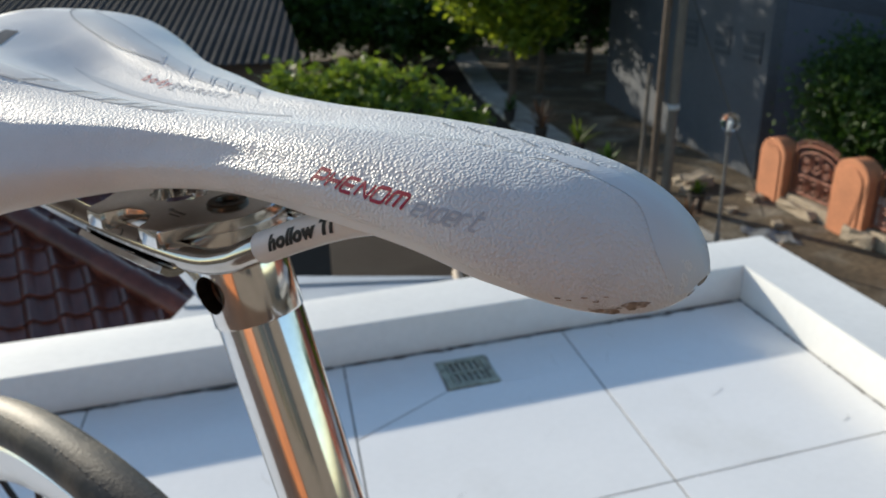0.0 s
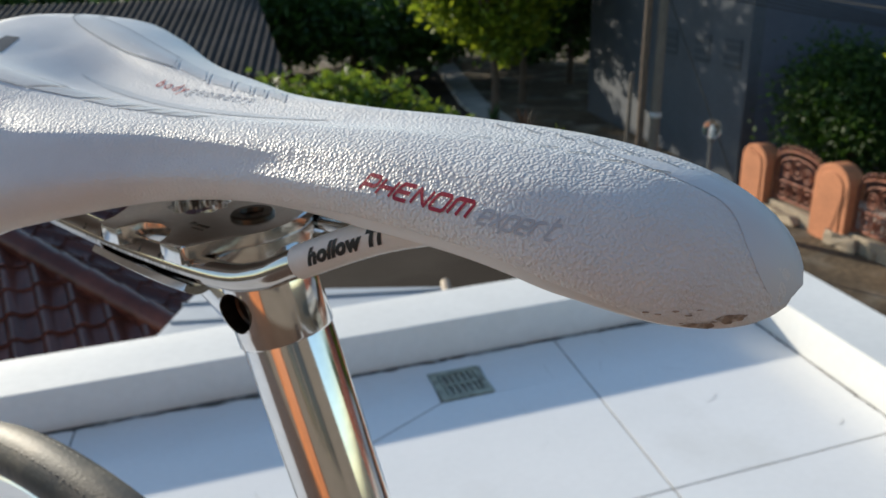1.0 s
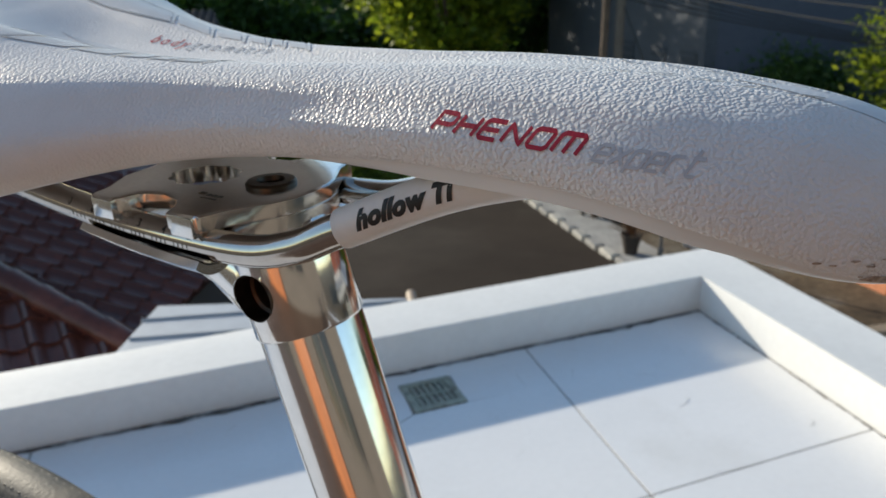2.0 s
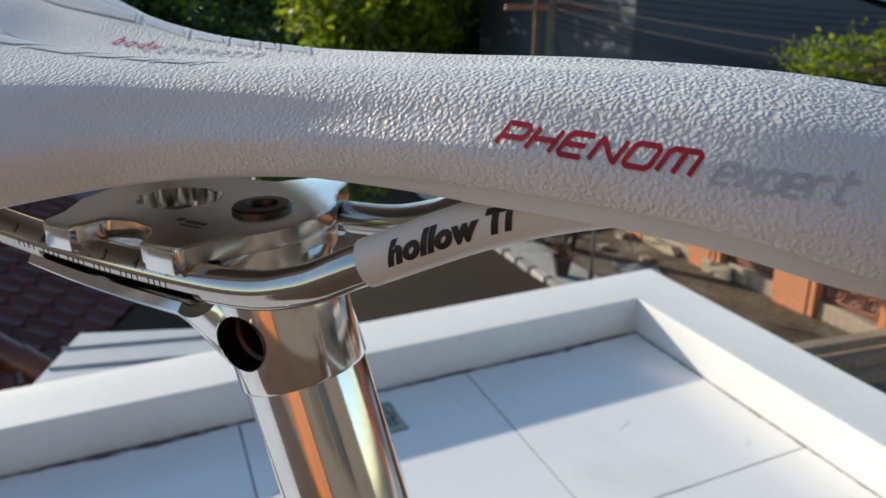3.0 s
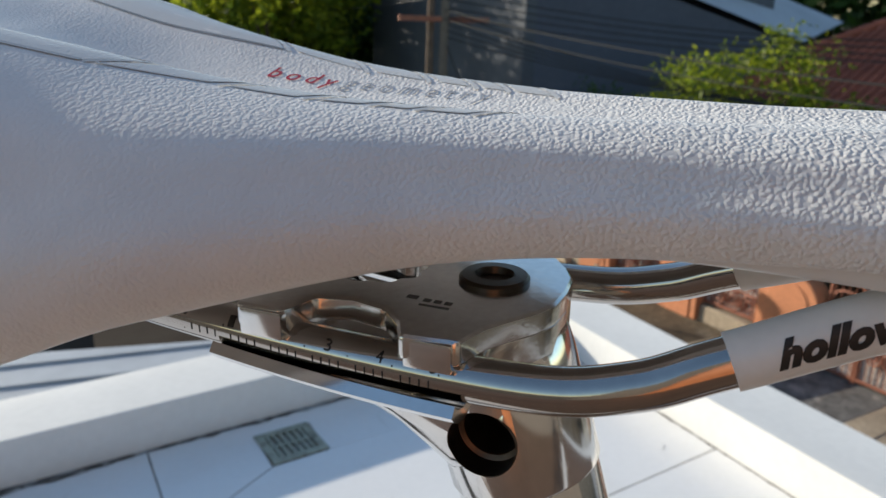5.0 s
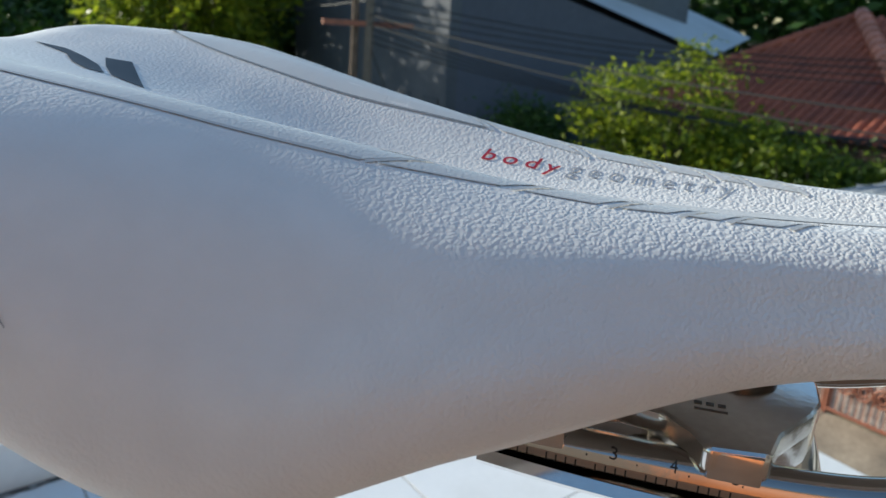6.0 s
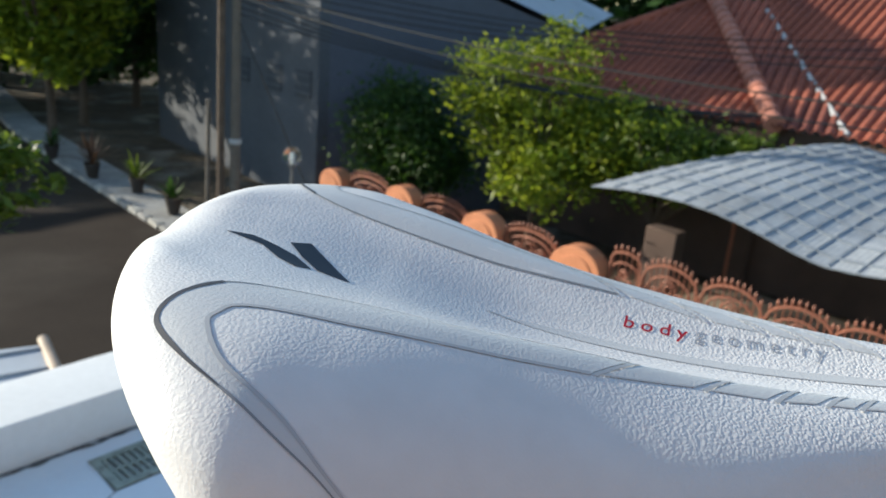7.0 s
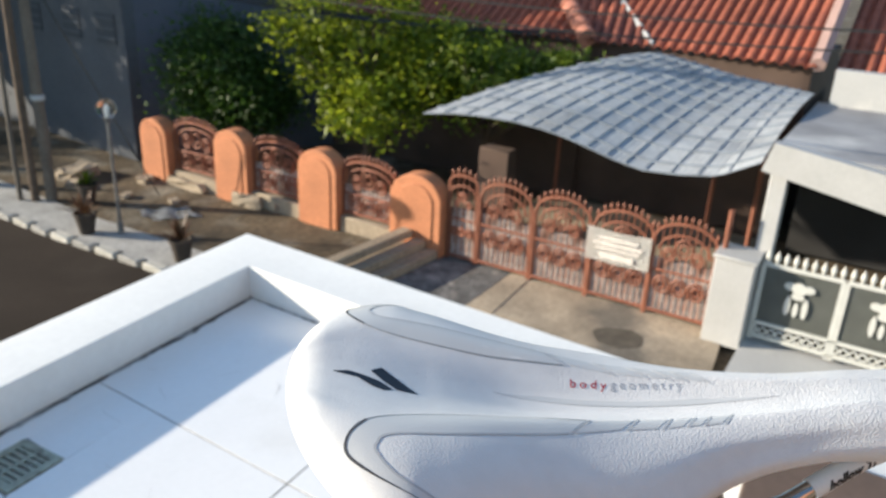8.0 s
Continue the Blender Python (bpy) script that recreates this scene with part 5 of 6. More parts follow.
tree("street_tree", -10.5, 38.0, GZ, 2.4, [((0, 0, 3.6), (3.4, 3.0, 2.4)), ((2.6, 1, 4.6), (3.0, 2.6, 2.0))], LEAF_DARK, 8000, 0.24, 41, "dense dark tree beside the low house", r=0.2)
tree("street_tree", -3.4, 45.0, GZ, 2.4, [((0, 0, 3.6), (3.4, 3.0, 2.4)), ((-1.6, 1, 5.0), (3.0, 2.6, 2.0))], LEAF_DARK, 8000, 0.24, 42, "dense dark tree closing the street", r=0.2)
tree("street_tree", 7.5, 38.0, GZ, 2.4, [((0, 0, 5.0), (3.0, 3.0, 3.2)), ((-1.0, 1, 8.4), (3.0, 2.6, 2.4))], LEAF_DARK, 8000, 0.24, 43, "dense dark tree behind the grey building", r=0.2)

# hedges added to cover a sunlit ground strip that should look dark
for x, y, sd in ((-8.5, 47.5, 71), (-3.5, 49.0, 72), (2.0, 50.0, 73), (7.2, 46.0, 74)):
    tree("hedge", x, y, GZ, 0.8, [((0, 0, 1.3), (2.9, 1.2, 1.3)), ((-1.6, 0.3, 1.7), (1.8, 1.1, 1.2)), ((1.7, -0.3, 1.5), (1.8, 1.1, 1.2))], LEAF_DARK, 3000, 0.26, sd, "dense dark hedge added to darken the end of the street", "hedge", r=0.08)

for i, (x, y, hh) in enumerate(((17.0, 40.0, 1.0), (25.0, 36.0, 1.3), (34.0, 30.0, 1.6), (44.0, 22.0, 1.8), (12.0, 46.0, 1.0), (52.0, 10.0, 2.0))):
    tree("distant_tree", x, y, GZ, 3.0, [((0, 0, 4.6 + hh), (4.6, 4.6, 3.4)), ((3, -2, 6.0 + hh), (4.4, 4.0, 3.0)), ((-3, 2, 5.4 + hh), (4.4, 4.0, 3.2))], LEAF_DARK, 5500, 0.36, 60 + i, "distant dark tree behind the roofs", r=0.25)

# low house across the street, its tiled roof in shade
far_house = thing("tiled_house", label="low house with a dark weathered tile roof across the street", category="house")



def potted_plant(x, y, hgt, seed, leaf, label):
    rs = random.Random(seed)
    t = thing("potted_plant", pose(x, y, GZ + 0.02), label, "plant", "potted plants on the verge")
    bm = bmesh.new()
    spin(bm, [(0.14, 0.0), (0.20, 0.30), (0.22, 0.40), (0.235, 0.41), (0.235, 0.45), (0.20, 0.45), (0.19, 0.40)], 14)
    part("pot", bm, POT, t, "dark round pot")
    bm = bmesh.new()
    for i in range(26):
        a, tilt = rs.random() * 6.28, rs.uniform(0.15, 1.2)
        ln = hgt * rs.uniform(0.45, 0.8)
        d = Vector((math.cos(a), math.sin(a), 0))
        pts = [Vector((0, 0, 0.42)) + d * ln * math.sin(tilt) * q + Vector((0, 0, ln * math.cos(tilt) * q - 0.25 * ln * q * q * math.sin(tilt))) for q in (0, 0.35, 0.7, 1)]
        side = Vector((-d.y, d.x, 0))
        vs = [(bm.verts.new(q + side * wd), bm.verts.new(q - side * wd)) for q, wd in zip(pts, (0.02, 0.045, 0.035, 0.004))]
        for m0, m1 in zip(vs, vs[1:]):
            bm.faces.new((m0[0], m0[1], m1[1], m1[0]))
    part("foliage", bm, leaf, t, "arching strap leaves")


for i, (x, y, hgt, lf, lab) in enumerate(((2.75, 27.6, 1.0, LEAF_DARK, "dark potted plant on the verge"), (3.5, 24.8, 1.5, LEAF_DRY, "brown potted plant in a dark pot"), (4.35, 22.8, 1.2, LEAF_MID, "green potted palm in a dark pot"), (4.75, 20.4, 0.9, LEAF_DARK, "small potted plant by the kerb"), (5.42, 15.7, 0.8, LEAF_DRY, "dry brown potted plant beside the lamp"), (6.2, 13.2, 0.8, LEAF_DRY, "dry brown potted plant near the driveway"), (6.2, 17.5, 0.6, LEAF_MID, "low green plant by the pole"))):
    potted_plant(x, y, hgt, 20 + i, lf, lab)

# ---- lamp, poles, cables ----
lamp = thing("street_lamp", pose(5.95, 15.3, GZ), "slim metal garden lamp with a clear glass globe", "lamp")
bm = bmesh.new()
tube(bm, [(0, 0, 0), (0, 0, 0.25), (0, 0, 0.27), (0, 0, 2.38)], [0.06, 0.06, 0.035, 0.03], 10)
tube(bm, [(0, 0, 2.36), (0, 0, 2.44)], [0.05, 0.08], 12)
part("post", bm, mat("grey_lamp_metal", (0.2, 0.2, 0.2), 0.5, 0.6, var=0.15, scale=4), lamp, "grey metal post")
GLASS = bpy.data.materials.new("clear_globe_glass")
GLASS.use_nodes = True
gb = GLASS.node_tree.nodes["Principled BSDF"]
gb.inputs["Transmission Weight"].default_value, gb.inputs["Roughness"].default_value, gb.inputs["IOR"].default_value = 1.0, 0.03, 1.3
gb.inputs["Base Color"].default_value = (0.9, 0.92, 0.92, 1)
bm = bmesh.new()
bmesh.ops.create_uvsphere(bm, u_segments=28, v_segments=18, radius=0.19, matrix=Matrix.Translation((0, 0, 2.62)))
part("globe", bm, GLASS, lamp, "clear glass globe")
bm = bmesh.new()
spin(bm, [(0.02, 2.44), (0.03, 2.5), (0.045, 2.58), (0.03, 2.66), (0.01, 2.68)], 12)
part("bulb", bm, mat("white_bulb", (0.8, 0.8, 0.78), 0.3), lamp, "white bulb")

for x, y, r0, r1, h, mt, lab in ((5.66, 18.2, 0.13, 0.09, 9.0, POLE_MAT, "tall grey concrete utility pole"), (5.36, 18.35, 0.095, 0.075, 8.6, BARK, "tall dark brown iron pole beside the utility pole"), (5.12, 18.6, 0.06, 0.05, 3.3, POLE_MAT, "short grey stake beside the utility poles")):
    bm = bmesh.new()
    tube(bm, [(0, 0, -0.05), (0.0, 0, h * 0.4), (0.03, 0, h)], [r0, (r0 + r1) / 2, r1], 14)
    pl = thing("utility_pole", pose(x, y, GZ, 0, 0.6, 0), lab, "pole")
    part("shaft", bm, mt, pl)
    if mt is POLE_MAT and h > 6:
        bm = bmesh.new()
        box(bm, -1.1, 1.1, -0.05, 0.05, 5.62, 5.74)
        part("cross_arm", bm, IRON, pl, "iron cross arm", smooth=False)
        bm = bmesh.new()
        spin(bm, [(0.13, 2.3), (0.15, 2.32), (0.15, 2.4), (0.13, 2.42)], 14)
        part("band", bm, WHITE_TRIM, pl, "pale metal band")
CABLE = mat("black_cable", (0.02, 0.02, 0.02), 0.6)


def cable(p0, p1, sag, r=0.014, label="thin black overhead cable"):
    bm = bmesh.new()
    a, b = Vector(p0), Vector(p1)
    tube(bm, [a.lerp(b, i / 18) - Vector((0, 0, sag * 4 * (i / 18) * (1 - i / 18))) for i in range(19)], r, 5)
    tagged(part("overhead_cable", bm, CABLE), label, "cable", "overhead cables")


q = fp(9.3, 4.9, -1.1)
for i in range(5):
    cable((5.66, 18.2, 0.3 + 0.16 * i), (q.x + 0.5 * i, q.y - 0.2 * i, q.z + 0.1 + 0.05 * i), 0.35 + 0.12 * i)
for i in range(4):
    cable((5.66, 18.2, 0.75 + 0.2 * i), (24.0, 3.0 + i, 1.5 + 0.25 * i), 0.9 + 0.1 * i)
cable((5.66, 18.2, 0.9), (10.8, 0.5, 0.4), 0.45)
cable((5.66, 18.2, 0.7), (11.5, 0.5, 0.15), 0.55)
cable((5.66, 18.2, 0.4), (7.6, 16.9, GZ + 0.05), 0.0, 0.016, "slanting stay wire of the utility pole")
cable((5.66, 18.2, 1.2), (2.0, 60.0, 1.6), 0.8)

# ---- grey building, slate house, metal roof ----
grey = thing("grey_building", label="grey rendered building with small vents beside the fence", category="building")
A, B = Vector((8.55, 20.0)), Vector((6.9, 31.0))
inw = Vector((0.99, 0.14))
bm = bmesh.new()
prism(bm, [tuple(A), tuple(A + inw * 9), tuple(B + inw * 9), tuple(B)][::1], GZ - 0.1, 4.2)
part("wall", bm, GREY_WALL, grey, smooth=False)
bm = bmesh.new()
prism(bm, [(A.x - 0.35, A.y - 0.3), (A.x + 9.2, A.y + 1.0), (B.x + 9.2, B.y + 1.6), (B.x - 0.35, B.y + 0.3)], 4.2, 4.45)
part("roof", bm, METAL_ROOF, grey, smooth=False)
bang = math.degrees(math.atan2(B.y - A.y, B.x - A.x))
for d, z in ((0.75, -1.62), (2.35, -1.62), (4.3, -1.62)):
    c = A.lerp(B, d / (B - A).length)
    v = thing("vent", pose(c.x, c.y, z, 0, 0, bang))
    v.parent = grey
    # no opening is cut: a darker plate stands in for the shaded recess
    bm = bmesh.new()
    box(bm, -0.42, 0.42, -0.0, 0.03, -0.38, 0.38)
    part("recess", bm, mat("vent_shade", (0.065, 0.072, 0.085), 0.9) if "vent_shade" not in bpy.data.materials else bpy.data.materials["vent_shade"], v, "dark plate standing in for a shaded recess", smooth=False)
    for zz in (-0.2, 0.0, 0.2):
        bm = bmesh.new()
        box(bm, -0.42, 0.42, 0.0, 0.05, zz * 1.2 - 0.02, zz * 1.2 + 0.04)
        part("louvre", bm, GREY_WALL, v, smooth=False)
# house behind, its long slate wall in shade under a pale metal roof that slopes to one side
slate = thing("slate_house", label="slate-blue walled house under a pale metal roof", category="house")
bm = bmesh.new()
sd = Vector((0.94, -0.34, 0))
sb = Vector((8.75, 20.1, 0))
pts = [(0.0, GZ), (0.0, 2.2), (1.2, 2.15), (7.0, 0.25), (9.0, 0.0), (9.0, GZ)]
lo = [bm.verts.new(sb + sd * a + Vector((0, 0, z))) for a, z in pts]
hi = [bm.verts.new(sb + sd * a + Vector((0.34, 0.94, 0)) * 0.3 + Vector((0, 0, z))) for a, z in pts]
bm.faces.new(lo)
bm.faces.new(hi[::-1])
for i in range(len(pts)):
    j = (i + 1) % len(pts)
    bm.faces.new((lo[i], hi[i], hi[j], lo[j]))
part("wall", bm, SLATE_WALL, slate, smooth=False)
bm = bmesh.new()
gv = []
for i in range(41):
    row = []
    for j in range(121):
        a = 0.6 + (7.2 - 0.6) * i / 40
        z = 2.38 + (0.24 - 2.38) * (max(a - 1.0, 0) / 6.2) ** 1.0
        b = 9.0 * j / 120
        row.append(bm.verts.new(sb + sd * (a + b * 0.55) + Vector((0.34, 0.94, 0)) * (b - 0.15) + Vector((0, 0, z + 0.08 + b * 0.05 + 0.02 * (j % 2)))))
    gv.append(row)
for i in range(40):
    for j in range(120):
        bm.faces.new((gv[i][j], gv[i + 1][j], gv[i + 1][j + 1], gv[i][j + 1]))
part("roof", bm, METAL_ROOF, slate, "pale ribbed metal roof", smooth=False)

# ---- red-roofed house with carport ----
house = thing("red_roof_house", label="house with a red clay tile hip roof", category="house")


def tile_slope(name, corners, parent, col=0.25, row=0.34, material=ROOF_TILE, label="", depth=0.10):
    """A tiled slope between eave left, eave right, top right and top left: rolls run up the slope, each course steps down."""
    el, er, tr, tl = (Vector(c) for c in corners)
    bm = bmesh.new()
    nrm = (er - el).cross(tl - el).normalized()
    if nrm.z < 0:
        nrm.negate()
    wide = max((er - el).length, (tr - tl).length)
    tall = max((tl - el).length, (tr - er).length)
    nc, nr = max(int(wide / col), 2), max(int(tall / row), 2)
    origin, ex = el, (er - el).normalized()
    ey = nrm.cross(ex).normalized()
    if ey.z < 0:
        ey.negate()
    for r in range(nr):
        rows = []
        for q, lift in ((r / nr, 0.010), ((r + 1) / nr, 0.0)):
            a, b = el.lerp(tl, q), er.lerp(tr, q)
            a_, b_ = (a - origin).dot(ex), (b - origin).dot(ex)
            up = (a - origin).dot(ey)
            line, x = [], math.ceil(a_ / (col / 6)) * (col / 6)
            xs = [a_]
            while x < b_:
                if x > a_ + 1e-4:
                    xs.append(x)
                x += col / 6
            xs.append(b_)
            rows.append((xs, up, lift))
        xs = sorted(set(round(v, 4) for v in rows[0][0] if rows[1][0][0] - 0.3 <= v <= rows[1][0][-1] + 0.3))
        lo_, hi_ = rows[1][0][0], rows[1][0][-1]
        prev = None
        for x in xs:
            wave = depth * abs(math.sin(math.pi * x / col))
            x1 = min(max(x, lo_), hi_)
            cur = (bm.verts.new(origin + ex * x + ey * rows[0][1] + nrm * (wave + rows[0][2])), bm.verts.new(origin + ex * x1 + ey * rows[1][1] + nrm * (wave + rows[1][2])),
                   bm.verts.new(origin + ex * x + ey * rows[0][1] + nrm * (wave - 0.02)))
            if prev:
                bm.faces.new((prev[0], cur[0], cur[1], prev[1]))
                bm.faces.new((prev[2], cur[2], cur[0], prev[0]))
            prev = cur
    return tagged(part(name, bm, material, parent, label, smooth=False), kind="stuff")


def ridge_run(p0, p1, parent, material=RIDGE_TILE, r=0.13, ln=0.36, name="ridge_tile"):
    a, b = Vector(p0), Vector(p1)
    n = max(int((b - a).length / ln), 1)
    d = (b - a).normalized()
    for i in range(n):
        bm = bmesh.new()
        q0, q1 = a.lerp(b, i / n), a.lerp(b, (i + 1) / n) + d * 0.05
        tube(bm, [q0, q1], [r * 1.12, r * 0.92], 12)
        part(name, bm, material, parent)


EZ = -1.15
apex = fp(5.2, 9.65, 1.56)
hipR, hipL = fp(9.5, 5.0, EZ), fp(0.9, 5.0, EZ)
tile_slope("roof_slope", (hipL, hipR, apex + Vector((0.05, -0.1, 0)), apex), house, label="red clay tile slope")
val_b, val_t = fp(10.95, 5.35, EZ - 0.02), fp(6.8, 9.65, 1.32)
tile_slope("roof_slope", (hipR + Vector((0, 0, 0.0)), val_b, val_t, apex), house, label="shaded red clay tile slope")
eR, tR = fp(14.4, 5.2, -1.2), fp(14.4, 10.5, 1.8)
tile_slope("roof_slope", (val_b, eR, tR, fp(6.0, 10.5, 1.8)), house, label="red clay tile slope of the main roof")
tile_slope("roof_slope", (fp(14.7, 5.6, -1.3), fp(19.5, 5.6, -1.3), fp(19.5, 10.5, 1.2), fp(14.7, 10.5, 1.2)), house, label="duller red clay tile slope of the adjoining roof")
ridge_run(hipR + Vector((0, 0, 0.08)), apex + Vector((0, 0, 0.08)), house, r=0.21)
ridge_run(hipL + Vector((0, 0, 0.06)), apex + Vector((0, 0, 0.06)), house, material=ROOF_TILE)
for i in range(9):
    bm = bmesh.new()
    c0, c1 = val_b.lerp(val_t, i / 9 + 0.01), val_b.lerp(val_t, (i + 0.82) / 9)
    tube(bm, [c0 + Vector((0, 0, 0.05)), c1 + Vector((0, 0, 0.05))], 0.075, 6)
    part("valley_flashing", bm, WHITE_TRIM, house, "white mortar patch")
bm = bmesh.new()
tube(bm, [eR + Vector((0, 0, 0.1)), tR + Vector((0, 0, 0.1))], 0.17, 6)
part("barge", bm, mat("dusty_pink_render", (0.38, 0.25, 0.22), 0.9, var=0.15, scale=2), house, "pinkish rendered barge")
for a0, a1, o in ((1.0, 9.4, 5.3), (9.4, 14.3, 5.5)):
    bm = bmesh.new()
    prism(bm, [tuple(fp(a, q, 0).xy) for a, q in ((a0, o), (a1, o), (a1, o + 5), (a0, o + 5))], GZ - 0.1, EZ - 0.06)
    part("wall", bm, BROWN_SHADE, house, "brown house wall, darkened for the carport shade", smooth=False)
bm = bmesh.new()
box(bm, -0.5, 0.5, -0.06, 0.0, 1.0, 2.2)
part("window", bm, mat("pale_window_frame", (0.3, 0.3, 0.28), 0.6), house, "pale framed window", m=fm(11.2, 5.5), smooth=False)
# carport: brown posts, wavy sheet
carport = thing("carport", label="carport of grey-blue ribbed sheet on brown posts", category="carport")
FRONT = [(7.93, -2.30), (8.6, -2.20), (9.3, -2.15), (9.95, -2.15), (10.5, -2.19), (11.0, -2.27), (11.5, -2.39), (12.0, -2.52), (12.5, -2.60), (13.1, -2.56), (13.75, -2.46), (14.4, -2.10)]
BACK = [(10.6, -1.32), (10.9, -1.24), (11.2, -1.19), (11.55, -1.22), (11.9, -1.28), (12.25, -1.34), (12.6, -1.41), (12.95, -1.47), (13.35, -1.51), (13.75, -1.55), (14.1, -1.58), (14.5, -1.62)]


def along(tab, t):
    x = t * (len(tab) - 1)
    i = min(int(x), len(tab) - 2)
    f_ = x - i
    return tab[i][0] + (tab[i + 1][0] - tab[i][0]) * f_, tab[i][1] + (tab[i + 1][1] - tab[i][1]) * f_


def awn(t, q, lift=0.0):
    (a0, z0), (a1, z1) = along(FRONT, t), along(BACK, t)
    z = z0 + (z1 - z0) * q + 0.14 * math.sin(math.pi * q) ** 1.0
    return fp(a0 + (a1 - a0) * q, 0.6 + 4.3 * q, z + lift)


bm = bmesh.new()
sheet(bm, 132, 20, lambda a, b: awn(a, b, 0.008 * (round(a * 132) % 2)))
part("sheet", bm, CARPORT_SHEET, carport, "grey-blue ribbed sheet", smooth=False)
STRIP = mat("grey_sheet_seam", (0.22, 0.25, 0.29), 0.6, var=0.2, scale=3)
for k in range(1, 15):
    bm = bmesh.new()
    tube(bm, [awn(k / 15, q / 14, 0.012) for q in range(15)], 0.022, 5)
    part("seam", bm, STRIP, carport, "dark lengthways seam")
for k in range(9):
    bm = bmesh.new()
    tube(bm, [awn(q / 60, 0.06 + k * 0.11, 0.016) for q in range(61)], 0.024, 5)
    part("purlin", bm, STRIP, carport, "dark cross rib")
bm = bmesh.new()
tube(bm, [awn(q / 40, 0.0, -0.012) for q in range(41)], 0.014, 6)
part("front_edge", bm, STRIP, carport, "dark grey edge trim")
for a, o in ((9.2, 4.7), (12.9, 4.7), (14.1, 2.9)):
    bm = bmesh.new()
    tube(bm, [(0, 0, 0), (0, 0, 2.95 if o < 4 else 3.35)], 0.05, 8)
    part("post", bm, IRON, carport, "brown iron post", m=fm(a, o))
plate("carport_floor", [tuple(fp(a, o, 0).xy) for a, o in ((8.9, 0.3), (14.3, 0.3), (14.3, 5.1), (8.9, 5.1))], GZ - 0.03, GZ + 0.035, CONCRETE, "concrete carport floor in deep shade", "floor")
bm = bmesh.new()
# cabinet takes the shade-darkened wall brown to look dim
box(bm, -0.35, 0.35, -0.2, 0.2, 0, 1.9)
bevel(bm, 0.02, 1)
tagged(part("garden_cabinet", bm, BROWN_SHADE, m=fm(9.0, 1.9)), "brown cabinet under the carport, darkened for its shade", "cabinet")

# ---- white house next door ----
white = thing("white_house", label="white house with a deep fascia over a dark porch", category="house")
bm = bmesh.new()
slab_xz(bm, [(0, -2.2 + 0.08), (6, -3.2), (6, -2.45), (0.12, -1.66)], -0.12, 0.12)
part("fascia", bm, WHITE_TRIM, white, "broad white fascia", m=fm(14.48, 0.25, 0), smooth=False)
bm = bmesh.new()
box(bm, 0.1, 6.0, 0.12, 4.8, -1.95, -1.80)
part("porch_roof", bm, mat("grey_flat_roof", (0.26, 0.26, 0.27), 0.8, var=0.25, scale=1, second=(0.42, 0.42, 0.42), second_at=0.6), white, "grey flat porch roof", m=fm(14.48, 0.25, 0), smooth=False)
bm = bmesh.new()
box(bm, -0.13, 0.13, -0.13, 0.13, 0, 3.0)
bevel(bm, 0.015, 1)
part("column", bm, WHITE_TRIM, white, "white square column", m=fm(14.75, 0.35))
# porch shade is put into this wall's near-black colour
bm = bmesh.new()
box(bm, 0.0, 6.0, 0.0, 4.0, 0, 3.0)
part("wall", bm, mat("porch_shade_black", (0.025, 0.024, 0.024), 0.9, var=0.2, scale=1), white, "porch wall coloured near-black for the porch shade", m=fm(14.6, 4.9), smooth=False)
bm = bmesh.new()
box(bm, 0.0, 6.0, 4.6, 4.9, 3.0, 3.9)
part("parapet_band", bm, WHITE_TRIM, white, "white parapet band", m=fm(14.8, 0.2), smooth=False)
gp = thing("gate_pillar", fm(14.45, -0.05), "square white rendered gate pillar", "pillar")
bm = bmesh.new()
box(bm, -0.31, 0.31, -0.31, 0.31, 0, 1.50)
bevel(bm, 0.015, 1)
part("shaft", bm, WHITE_TRIM, gp)
bm = bmesh.new()
box(bm, -0.34, 0.34, -0.34, 0.34, 1.50, 1.56)
bevel(bm, 0.012, 1)
part("cap", bm, WHITE_TRIM, gp)
wg_mat = mat("grey_white_gate_paint", (0.58, 0.58, 0.54), 0.55, var=0.08, scale=4, fine=0.05, fine_scale=30)
wg_sheet = mat("olive_grey_gate_sheet", (0.13, 0.135, 0.12), 0.6, var=0.12, scale=3)
